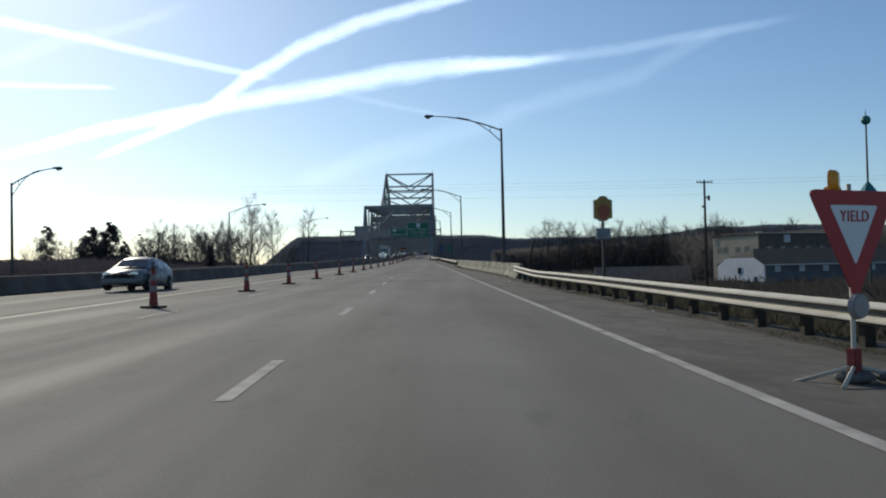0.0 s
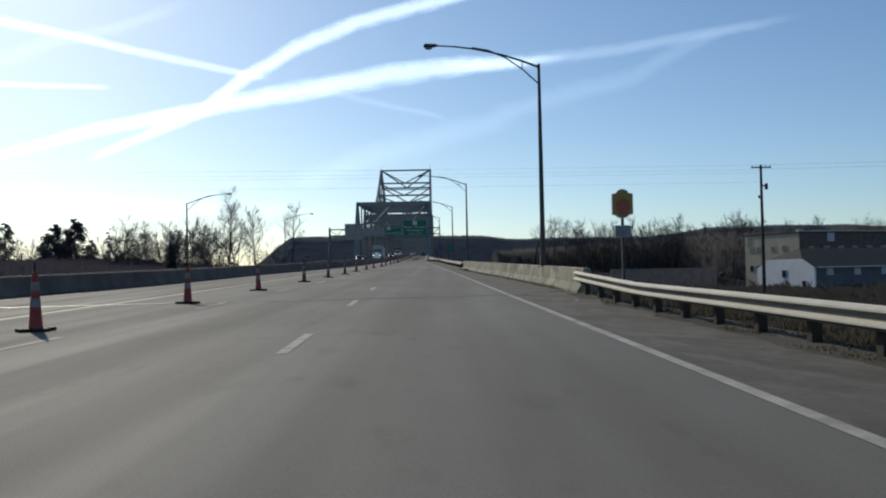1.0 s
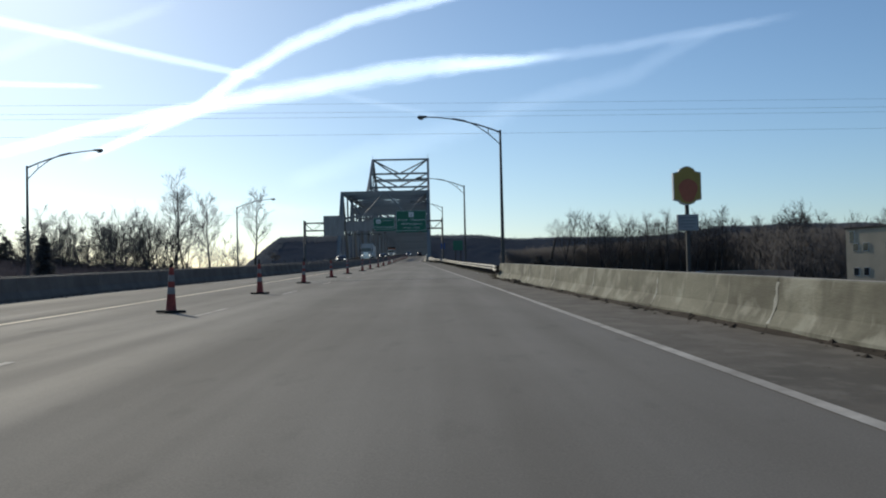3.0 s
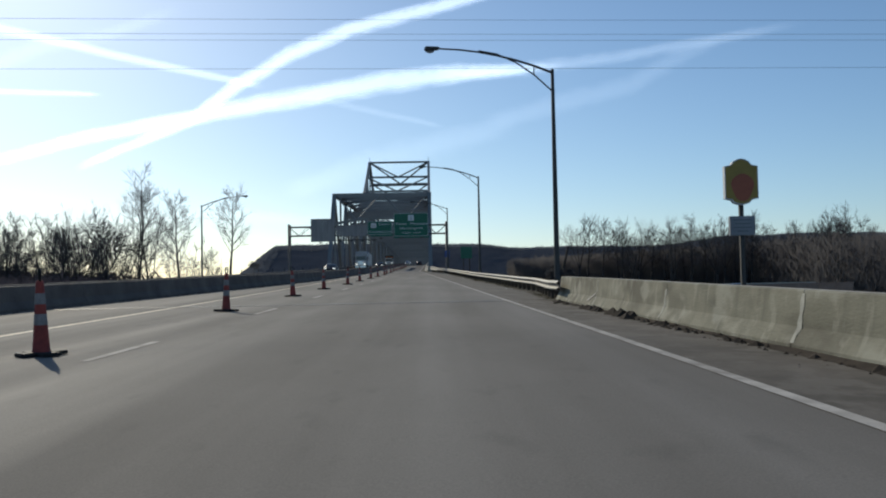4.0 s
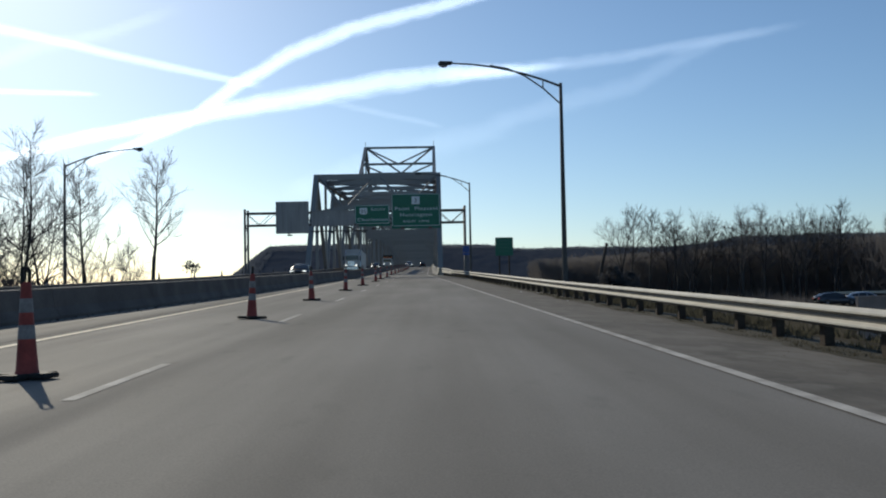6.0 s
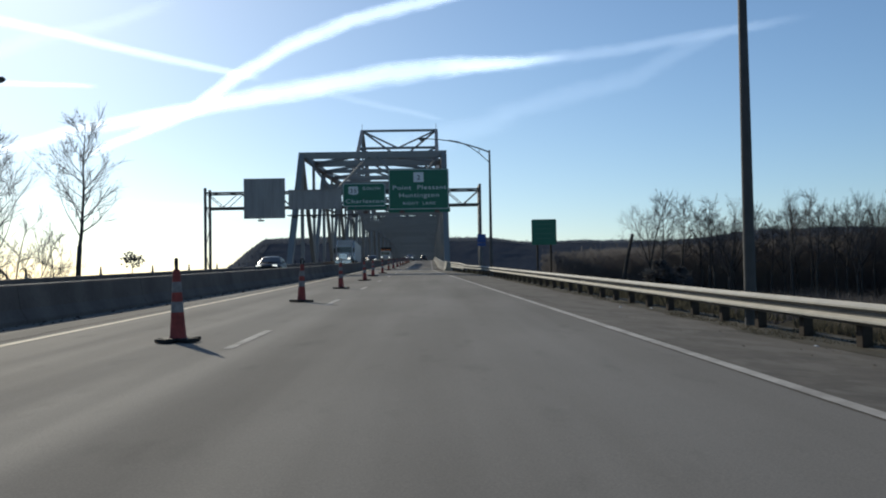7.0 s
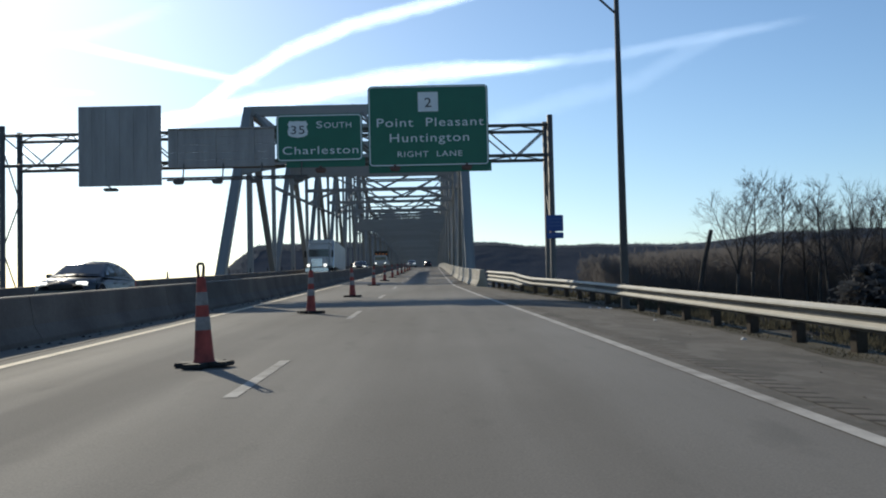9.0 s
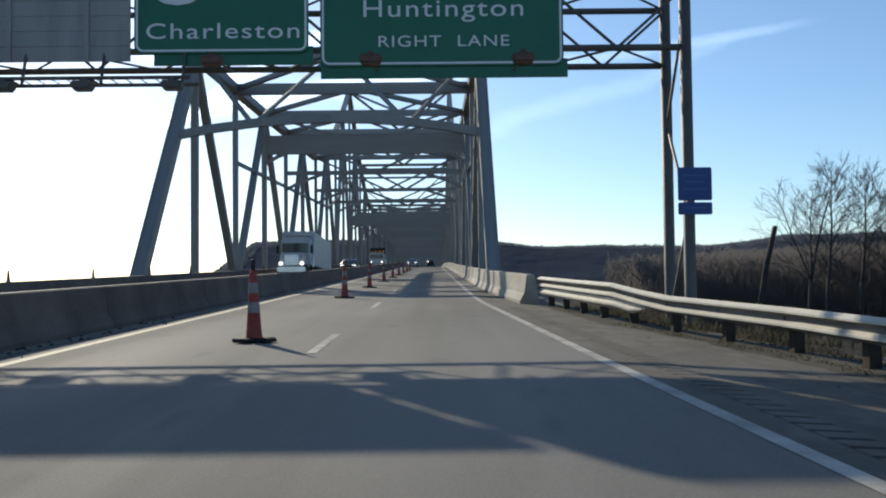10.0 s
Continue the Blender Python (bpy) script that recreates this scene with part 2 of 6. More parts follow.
def from_data(name, verts, faces, material, parent=None, smooth=False):
    me = bpy.data.meshes.new(name)
    me.from_pydata(verts, [], faces)
    me.materials.append(material)
    if smooth:
        me.polygons.foreach_set("use_smooth", [True] * len(me.polygons))
    me.update()
    ob = new(name, me)
    ob.parent = parent
    return ob


def thing(name, x, y, z, label, category, group="", rz=0.0):
    ob = new(name)
    ob.empty_display_size = 0.2
    ob.matrix_world = pose(x, y, z, 0, 0, rz)
    return tagged(ob, label, category, group)


def box(bm, x0, x1, y0, y1, z0, z1, bevel=0.0):
    """A box, with softened edges if asked."""
    m = Matrix.LocRotScale(((x0 + x1) / 2, (y0 + y1) / 2, (z0 + z1) / 2), None, (x1 - x0, y1 - y0, z1 - z0))
    made = bmesh.ops.create_cube(bm, size=1.0, matrix=m)
    if bevel:
        edges = list({e for v in made["verts"] for e in v.link_edges})
        bmesh.ops.bevel(bm, geom=edges, offset=bevel, segments=2, affect="EDGES")
    return bm


def boxed(name, dims, material, parent, bevel=0.0, label=""):
    return part(name, box(bmesh.new(), *dims, bevel), material, parent, label)


def tube_data(points, radii, sides=6, verts=None, faces=None):
    """Append a tapered tube through points to verts and faces."""
    verts = [] if verts is None else verts
    faces = [] if faces is None else faces
    pts = [Vector(p) for p in points]
    for i, p in enumerate(pts):
        d = (pts[min(i + 1, len(pts) - 1)] - pts[max(i - 1, 0)]).normalized()
        u = d.orthogonal().normalized() if i == 0 else (u - d * u.dot(d)).normalized()
        w = d.cross(u)
        for k in range(sides):
            a = 2 * math.pi * k / sides
            verts.append(p + (u * math.cos(a) + w * math.sin(a)) * radii[i])
        if i:
            n = len(verts)
            for k in range(sides):
                k2 = (k + 1) % sides
                faces.append((n - 2 * sides + k, n - 2 * sides + k2, n - sides + k2, n - sides + k))
    n = len(verts)
    faces.append(tuple(range(n - sides, n)))
    return verts, faces


def tube(name, points, radii, material, parent, sides=8, label=""):
    radii = radii if isinstance(radii, (list, tuple)) else [radii] * len(points)
    v, f = tube_data(points, radii, sides)
    ob = from_data(name, [tuple(p) for p in v], f, material, parent, True)
    return tagged(ob, label) if label else ob


def sweep(name, ys, section, material, parent=None, base=None):
    """Sweep a section, a function of y that gives a list of (x, z), along ys."""
    verts, faces = [], []
    n = len(section(ys[0]))
    for i, y in enumerate(ys):
        verts += [(x, y, z) for x, z in section(y)]
        if i:
            for k in range(n - 1):
                a = (i - 1) * n + k
                faces.append((a, a + 1, a + n + 1, a + n))
    return from_data(name, verts, faces, material, parent)


def lerp_table(table, y):
    return float(np.interp(y, [p[0] for p in table], [p[1] for p in table]))


def steps(a, b, d):
    n = max(1, round((b - a) / d))
    return [a + (b - a) * i / n for i in range(n + 1)]


# ---- the line of the road ----
def zr(y):
    """Height of the road: a climb that steepens, then crests over the river."""
    if y < 330:
        return 0.018 * y + 2.1e-5 * y * y
    d = min(y, 720) - 330
    return 8.227 + 0.03186 * d - 0.03186 * d * d / 400


def xe(y):
    """Edge line on the right, which closes in on the through lane."""
    s = min(y, 232) / 200
    return 8.51 - 2.811 * s - 2.696 * s * s + 0.394 * s ** 3


WALL_LINE = [(-80, -12.4), (38, -12.1), (56, -10.4), (68, -9.5), (100, -9.2), (118, -8.3), (140, -7.0), (160, -5.9), (200, -5.2), (215, -4.95), (900, -4.95)]
RAIL_OFF = [(-80, 3.2), (8, 3.2), (18, 2.95), (30, 2.75), (42, 2.3), (50, 2.1), (51, 2.5), (58, 2.3), (73, 2.25), (90, 1.85), (110, 1.6), (113, 1.75), (124, 2.75), (140, 2.95), (195, 3.05), (210, 3.1), (216, 2.95), (223, 1.95), (232, 1.6)]


def xw(y):
    return lerp_table(WALL_LINE, y)


def xr(y):
    """Foot of the rail or barrier on the right."""
    return xe(y) + lerp_table(RAIL_OFF, y)


CROSSFALL = [(-80, 0.052), (36, 0.056), (42, 0.06), (50, 0.012), (109, 0.012), (114, 0.04), (130, 0.055), (160, 0.062), (180, 0.055), (900, 0.055)]


def zs(y, off):
    """Height of the shoulder at a distance outside the edge line; level along the ramp bridge."""
    return zr(y) - lerp_table(CROSSFALL, y) * max(0.0, off)


BR0, BR1 = 251.3, 802.0
XL, XR = -14.2, 3.95


def left_edge(y):
    return -13.7 if y > 235 else min(xw(y) - 8.4, -13.7)


road_ys = steps(-80, 240, 4)
sweep_road = sweep("road", road_ys, lambda y: [(left_edge(y), zr(y)), (xw(y), zr(y)), (-4.2, zr(y)), (0.0, zr(y)), (xe(y), zr(y))], ASPHALT)
tagged(sweep_road, "worn grey highway pavement with patches and tyre marks", "road", kind="structure")
shoulder = sweep("shoulder", road_ys, lambda y: [(xe(y), zr(y)), (xe(y) + 1.0, zs(y, 1.0)), (xr(y) + 0.9, zs(y, xr(y) + 0.9 - xe(y)))], SHOULDER)
tagged(shoulder, "dusty brown paved shoulder beside the guardrail", "road shoulder", kind="structure")
deck = sweep("bridge_deck", steps(240, 830, 6), lambda y: [(-14.0, zr(y) - 0.9), (-13.7, zr(y)), (-4.2, zr(y)), (0.0, zr(y)), (3.6, zr(y)), (3.7, zr(y) - 0.9), (-14.0, zr(y) - 0.9)], DECK)
tagged(deck, "grey concrete bridge roadway under the trusses", "bridge deck", kind="structure")

# ---- ground: one sheet from the verge to the horizon, with river and hills ----
BASE = -1.5


def hill(x, y):
    if y < 690:
        return 0.0
    up = min(1.0, (y - 690) / 170.0)
    up = up * up * (3 - 2 * up)
    side = min(1.0, max(0.0, (x + 153) / 34.0))
    side = side * (1.35 - 0.35 * side)
    lump = 0.7 * noise.noise(Vector((x / 90, y / 140, 0.3))) * 5 + noise.noise(Vector((x / 31, y / 60, 4.1))) * 2.0
    far = 0.004 * max(0.0, y - 900)
    rise = 31.6 + lerp_table([(-60, 4.4), (30, 3.8), (85, -2.2), (190, -2.8), (300, 4.4)], x) + 3.0 * math.sin(x / 160.0) + lump + far
    return rise * up * side


def ground_z(x, y):
    river = max(0.0, min(1.0, (y - 285) / 45)) * max(0.0, min(1.0, (700 - y) / 40))
    base = BASE - 8.0 * river + 0.4 * noise.noise(Vector((x / 14, y / 14, 0)))
    if y < 262:
        right = x - (xr(min(y, 231)) + 0.8)
        left = left_edge(y) - 0.5 - x
        edge = zs(y, 2.0) - 0.12 if right > -20 and x > 0 else zr(y) - 0.25
        out = max(right, left)
        if out < 0:
            top = zr(y) - 0.75 - (0.0 if y < 246 else (y - 246) * 0.5)
            base = max(top, base - 2)
        else:
            base = max(base, edge - 0.42 * out - 0.03 * noise.noise(Vector((x, y, 2)))) if y < 250 else base
    behind = y - 202.2 - 0.365 * (x - 38.75)
    bank = min(1.0, max(0.0, (behind - 1.0) / 3.0)) * min(1.0, max(0.0, (x - 39.5) / 3)) * min(1.0, max(0.0, (74 - x) / 8)) * min(1.0, max(0.0, (250 - y) / 8))
    base = max(base, BASE + bank * 2.4)
    return base + hill(x, y)


gx = [-4200, -2600, -1500, -900, -600, -420, -300] + steps(-240, -60, 12) + steps(-54, -24, 5) + steps(-23, -9, 1.0) + [-4, 0] + steps(2, 24, 0.75) + steps(26, 60, 4) + steps(72, 420, 12) + [480, 560, 700, 950, 1400, 2400, 4200]
gy = [-1500, -500, -200] + steps(-120, -90, 10) + steps(-84, 262, 4) + steps(270, 690, 14) + steps(698, 940, 9) + [1000, 1100, 1300, 1700, 2500, 4700]
gv = [(x, y, ground_z(x, y)) for y in gy for x in gx]
gn = len(gx)
gf = [(j * gn + i, j * gn + i + 1, (j + 1) * gn + i + 1, (j + 1) * gn + i) for j in range(len(gy) - 1) for i in range(gn - 1)]
ground = tagged(from_data("ground", gv, gf, GRASS), "dry brown winter grass and earth", "ground", kind="structure")
# ground past the river takes the haze-tinted floor
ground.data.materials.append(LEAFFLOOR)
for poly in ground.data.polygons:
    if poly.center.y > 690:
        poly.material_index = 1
water = from_data("water", [(-4000, 280, -7.0), (4000, 280, -7.0), (4000, 705, -7.0), (-4000, 705, -7.0)], [(0, 1, 2, 3)], WATER)
tagged(water, "dark river water under the bridge", "river", kind="structure")


# ---- painted lines ----
def strip(name, ys, x_of, width, material, label, group=""):
    ob = sweep(name, ys, lambda y: [(x_of(y) - width / 2, zr(y) + 0.005), (x_of(y) + width / 2, zr(y) + 0.005)], material)
    return tagged(ob, label, "road marking", group, "structure")


strip("edge_line", steps(-80, 800, 5), lambda y: xe(y) - 0.03 + lerp_table([(50, 0.0), (95, 0.14), (165, 0.13), (204, 0.10), (214, 0.0)], y), 0.145, WHITE, "continuous white edge line, worn")
strip("yellow_line", steps(-80, 800, 6), lambda y: -4.17, 0.17, YELLOW, "faded pale yellow line beside the median wall")
strip("far_edge_line", steps(-80, 60, 6), lambda y: xw(y) + 0.85, 0.2, YELLOW, "white edge line at the foot of the wall")
for n in range(-7, 42):
    y0 = 20.5 + 12.19 * n
    strip("lane_dash", steps(y0, y0 + 3.25, 1.1), lambda y: -0.68, 0.13, WHITE, "short white lane dash, worn", "lane dashes")
for n in range(-4, 5):
    y0 = 8.0 + 12.19 * n
    strip("lane_dash", steps(y0, y0 + 3.2, 1.1), lambda y: 4.17 - 0.0215 * y, 0.15, WHITE, "short white lane dash of the merging lane", "lane dashes")
for n in range(0, 22):
    y0 = 228 + 12.19 * n
    strip("lane_dash", steps(y0, y0 + 3.2, 1.1), lambda y: -9.3, 0.13, WHITE, "short white lane dash, worn", "lane dashes")
for y0, a, b in ((62.4, -2.7, -0.6),):
    seam = from_data("pavement_seam", [(a, y0, zr(y0) + 0.006), (b, y0 + 1.2, zr(y0 + 1.2) + 0.006), (b, y0 + 1.5, zr(y0 + 1.5) + 0.006), (a, y0 + 0.22, zr(y0 + 0.22) + 0.006)], [(0, 1, 2, 3)], WHITE)
    tagged(seam, "remnant of a pale painted cross line", "road marking", kind="structure")


def tar_seam(pts, width):
    v, f = [], []
    for i, (x, y) in enumerate(pts):
        j = 0.04 * math.sin(i * 2.3) + 0.03 * math.sin(i * 5.1)
        v += [(x - width / 2 + j, y, zr(y) + 0.004), (x + width / 2 + j, y, zr(y) + 0.004)]
        if i:
            f.append((2 * i - 2, 2 * i - 1, 2 * i + 1, 2 * i))
    tagged(from_data("tar_seam", v, f, TAR), "thin dark tar seam along the pavement", "road seam", kind="structure")


def expansion_joint(y_of, x0, x1):
    """Two steel edge rails with a rubber seal between them, let into the pavement."""
    joint = tagged(new("expansion_joint"), "bright worn steel expansion joint across the roadway", "expansion joint", kind="structure")
    xs = steps(x0, x1, 2.0)
    for name, d0, d1, lift, material in (("edge_rail", -0.085, -0.022, 0.010, JOINTSTEEL), ("edge_rail", 0.022, 0.085, 0.010, JOINTSTEEL), ("seal", -0.022, 0.022, 0.003, TAR), ("concrete_header", -0.30, -0.085, 0.004, JOINTHEADER), ("concrete_header", 0.085, 0.30, 0.004, JOINTHEADER)):
        v, f = [], []
        for i, x in enumerate(xs):
            y = y_of(x)
            for d, dz in ((d0, -0.02), (d0, lift), (d1, lift), (d1, -0.02)):
                v.append((x, y + d, zr(y + d) + dz))
            if i:
                f += [(4 * i - 4 + k, 4 * i - 3 + k, 4 * i + 1 + k, 4 * i + k) for k in range(3)]
        from_data(name, v, f, material, joint)


JOINTSTEEL = mat("worn_joint_steel", (0.44, 0.41, 0.36), 0.45, 0.75, vary=0.2, scale=2.0, fine=12.0)
JOINTHEADER = mat("joint_header_concrete", (0.21, 0.195, 0.17), 0.85, vary=0.2, scale=2.0, spec=0.15)
expansion_joint(lambda x: 48.6 + 0.14 * (x - 1.0), -12.0, 8.2)
expansion_joint(lambda x: 111.4, -8.6, 6.1)


def drain(x, y):
    """A small gully flush with the shoulder: an iron frame and bars over a solid black block."""
    z = zs(y, x - xe(y))
    g = thing("drain_grate", x, y, z, "rusty iron drain grate sunk in the shoulder by the barrier", "drain")
    # filled block, painted black for the shade of the hollow
    boxed("pit_shade", (-0.24, 0.24, -0.17, 0.17, -0.15, 0.004), BLACK, g)
    for a, b, c, d in ((-0.27, 0.27, -0.2, -0.17), (-0.27, 0.27, 0.17, 0.2), (-0.27, -0.24, -0.17, 0.17), (0.24, 0.27, -0.17, 0.17)):
        boxed("frame_bar", (a, b, c, d, -0.1, 0.008), RUSTY, g, 0.002)
    for k in range(7):
        boxed("bar", (-0.205 + k * 0.065, -0.185 + k * 0.065, -0.17, 0.17, -0.05, 0.007), RUSTY, g)
    return g


drain(9.42, 52.2)


def rumble_strip(y0, y1, pitch=0.30):
    """Milled grooves along the shoulder: a ribbon of lands with a rounded dip every pitch."""
    v, f = [], []
    ys = []
    for k in range(int((y1 - y0) / pitch)):
        y = y0 + k * pitch
        ys += [(y, 0.004), (y + 0.13, 0.004), (y + 0.17, 0.002), (y + 0.21, 0.001), (y + 0.26, 0.002)]
    for i, (y, dz) in enumerate(ys):
        for off, lift in ((0.40, 0.0), (0.43, dz), (0.68, dz), (0.71, 0.0)):
            x = xe(y) + off + 0.03 * math.sin(y * 0.21)
            v.append((x, y, zs(y, off) + 0.003 + lift))
        if i:
            f += [(4 * i - 4 + k, 4 * i - 3 + k, 4 * i + 1 + k, 4 * i + k) for k in range(3)]
    ob = from_data("rumble_strip", v, f, SHOULDER)
    # groove shade is put into a darker colour; the dips are only millimetres deep
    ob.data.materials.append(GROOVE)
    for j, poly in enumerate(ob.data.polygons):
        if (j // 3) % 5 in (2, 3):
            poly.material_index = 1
    return tagged(ob, "milled rumble grooves along the dusty shoulder", "rumble strip", kind="structure")


GROOVE = mat("dark_groove_asphalt", (0.112, 0.10, 0.083), 0.95, vary=0.25, scale=0.6, spec=0.05)
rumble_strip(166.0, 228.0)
tar_seam([(-4.55, y) for y in steps(-40, 240, 1.5)], 0.03)


# ---- concrete walls and barriers ----
def barrier(name, y0, y1, foot, side, height, material, label, length=6.0, wide=0.20, ends=True):
    """A line of safety-shape concrete pieces; side is +1 where the foot steps out towards -x."""
    holder = tagged(new(name), label, "barrier", kind="structure")
    ys = steps(y0, y1, length)
    for a, b in zip(ys, ys[1:]):
        verts, faces = [], []
        for y in (a + 0.012, b - 0.012):
            z, x = zs(y, foot(y) - xe(y)), foot(y)
            prof = [(0.0, -0.1), (0.0, 0.08), (0.13, 0.30), (0.20, height - 0.02), (0.23, height), (0.20 + wide, height), (0.23 + wide, height - 0.03), (0.36 + wide, 0.08), (0.36 + wide, -0.1)]
            verts += [(x + side * px, y, z + pz) for px, pz in prof]
        n = 9
        faces = [(k, k + 1, n + k + 1, n + k) for k in range(n - 1)] + [tuple(range(n)), tuple(range(2 * n - 1, n - 1, -1))]
        panel = from_data("wall_panel", verts, faces, material, holder)
        # the sunlit look of the top face is put into this paler concrete
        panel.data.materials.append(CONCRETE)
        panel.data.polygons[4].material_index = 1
    return holder


def on_face(y, q, height, proud):
    """A point on the sloping road face of the ramp barrier, q from 0 at the foot to 1 at the top."""
    h = 0.08 + q * (height - 0.12)
    px = (h - 0.08) / 0.22 * 0.13 if h < 0.30 else 0.13 + (h - 0.30) / (height - 0.32) * 0.07
    return (xr(y) + px - proud, y, zs(y, xr(y) - xe(y)) + h)


def barrier_marks(holder, y0, y1, length, height):
    """Pale filler smeared over the joints, and two slanted strokes of white paint."""
    r = random.Random(44)
    for y in steps(y0, y1, length)[1:-1]:
        v, f = [], []
        top = r.uniform(0.75, 1.0)
        for k in range(8):
            q, w = 0.03 + (top - 0.03) * k / 7, r.uniform(0.025, 0.075)
            mid = y + r.uniform(-0.02, 0.02)
            v += [on_face(mid - w, q, height, 0.006), on_face(mid + w, q, height, 0.006)]
            if k:
                f.append((2 * k - 2, 2 * k - 1, 2 * k + 1, 2 * k))
        from_data("joint_filler", v, f, FILLER, holder)
    for y, q0, q1, run in ((62.7, 0.18, 0.46, 0.55), (106.6, 0.15, 0.45, 0.7)):
        v, f = [], []
        for k in range(5):
            q = q0 + (q1 - q0) * k / 4
            c = y - run * k / 4
            v += [on_face(c - 0.09, q, height, 0.008), on_face(c + 0.09, q, height, 0.008)]
            if k:
                f.append((2 * k - 2, 2 * k - 1, 2 * k + 1, 2 * k))
        from_data("paint_stroke", v, f, WHITE, holder)


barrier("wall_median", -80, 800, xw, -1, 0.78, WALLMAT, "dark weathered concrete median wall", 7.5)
FILLER = mat("pale_joint_filler", (0.47, 0.455, 0.38), 0.9, vary=0.2, scale=5.0, bump=0.3)
ramp_wall = barrier("wall_ramp", 50.2, 111.9, xr, 1, 0.78, STAINED, "pale stained concrete barrier along the shoulder", 6.05)
barrier_marks(ramp_wall, 50.2, 111.9, 6.05, 0.78)
barrier("wall_bridge", 230.5, 800, lambda y: 2.87 if y > 242 else 3.35 - 0.04 * (y - 230.5), 1, 0.83, CONCRETE, "pale concrete bridge parapet below the trusses", 6.1)
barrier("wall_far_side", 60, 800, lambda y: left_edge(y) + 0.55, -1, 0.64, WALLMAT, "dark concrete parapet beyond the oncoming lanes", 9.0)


# small marker posts along the top of the far parapet
marker = thing("marker_post", 0, 0, 0, "short dark marker post with a pale foot on the parapet", "marker post", "markers on the parapet")
bm = bmesh.new()
bmesh.ops.create_cone(bm, cap_ends=True, segments=10, radius1=0.055, radius2=0.03, depth=0.30, matrix=Matrix.Translation((0, 0, 0.24)))
part("post", bm, RUBBER, marker)
bm = bmesh.new()
bmesh.ops.create_cone(bm, cap_ends=True, segments=10, radius1=0.075, radius2=0.06, depth=0.1, matrix=Matrix.Translation((0, 0, 0.045)))
part("foot", bm, BANDWHITE, marker, "pale foot")
for n in range(-5, 26):
    y = 195.4 + 8.05 * n
    m = pose(left_edge(y) + 0.55 - 0.33, y, zr(y) + 0.64)
    if n == -5:
        marker.matrix_world = m
    else:
        copy_thing(marker, m)


# ---- guardrails ----
def w_profile():
    out = []
    for s, z in ((0.0, 0.0), (0.014, 0.012), (0.083, 0.052), (0.083, 0.078), (0.0, 0.124), (0.0, 0.188), (0.083, 0.234), (0.083, 0.26), (0.014, 0.30), (0.0, 0.312)):
        out.append((s, z))
    return out


def guardrail(y0, y1, foot, label, top=0.71, spacing=1.905, rise=None, posts=(0.5, 0.5)):
    rail = thing("guardrail", foot(y0), y0, zs(y0, foot(y0) - xe(y0)), label, "guardrail")
    inv = rail.matrix_world.inverted()
    prof = w_profile()
    bm0 = bmesh.new()
    box(bm0, -0.075, 0.075, -0.1, 0.1, -1.0, 0.65, 0.008)
    post = bpy.data.meshes.new("post")
    bm0.to_mesh(post)
    bm0.clear()
    box(bm0, -0.19, -0.076, -0.075, 0.075, 0.34, 0.63, 0.006)
    block = bpy.data.meshes.new("block")
    bm0.to_mesh(block)
    bm0.free()
    post.materials.append(WOODPOST)
    block.materials.append(WOODPOST)
    ys = steps(y0, y1, 3.81)
    for a, b in zip(ys, ys[1:]):
        verts, faces = [], []
        sub = steps(a, b + 0.12, 1.3)
        for i, y in enumerate(sub):
            z = zs(y, foot(y) - xe(y)) + top - 0.31 + (rise(y) if rise else 0.0)
            for s, dz in prof:
                verts.append(inv @ Vector((foot(y) - 0.195 - s - (0.004 if i == len(sub) - 1 else 0), y, z + dz)))
            if i:
                n = len(prof)
                faces += [((i - 1) * n + k, (i - 1) * n + k + 1, i * n + k + 1, i * n + k) for k in range(n - 1)]
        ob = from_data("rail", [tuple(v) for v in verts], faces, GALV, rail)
        # shade of the groove and under faces is painted with the darker steel
        ob.data.materials.append(DARKGALV)
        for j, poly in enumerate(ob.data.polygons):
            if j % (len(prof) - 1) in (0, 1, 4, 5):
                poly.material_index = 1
        sol = ob.modifiers.new("thickness", "SOLIDIFY")
        sol.thickness = 0.005
    for y in steps(y0 + posts[0], y1 - posts[1], spacing):
        z = zs(y, foot(y) - xe(y))
        for name, me in (("post", post), ("spacer_block", block)):
            ob = new(name, me)
            ob.parent = rail
            ob.matrix_local = inv @ pose(foot(y), y, z)
    return rail


guardrail(-60, 51.4, lambda y: xr(y) + 0.15, "galvanised corrugated guardrail on dark timber posts", rise=lambda y: lerp_table([(43, -0.055), (50, 0.0)], y), posts=(0.5, 2.4))


def end_rise(y):
    """The rail steps up into a deeper three-wave rail before the parapet."""
    return -0.05 + 0.15 * max(0.0, min(1.0, (y - 220.6) / 1.6))


g2 = guardrail(110.4, 230.2, lambda y: xr(y) + 0.15, "galvanised corrugated guardrail leading to the bridge parapet", rise=end_rise, posts=(2.4, 0.5))
inv = g2.matrix_world.inverted()
verts, faces = [], []
low_ys = [221.0, 221.6] + steps(222.4, 230.2, 1.3)
for i, y in enumerate(low_ys):
    z = zs(y, xr(y) + 0.15 - xe(y)) + 0.40 + end_rise(y)
    drop = 0.05 if i == 0 else 0.19
    for sx, dz in ((0.0, 0.006), (0.0, -0.25 * drop), (0.083, -0.5 * drop), (0.083, -0.68 * drop), (0.014, -0.93 * drop), (0.0, -drop)):
        verts.append(tuple(inv @ Vector((xr(y) + 0.15 - 0.197 - sx, y, z + dz))))
    if i:
        faces += [((i - 1) * 6 + k, (i - 1) * 6 + k + 1, i * 6 + k + 1, i * 6 + k) for k in range(5)]
lower = from_data("lower_rail", verts, faces, GALV, g2)
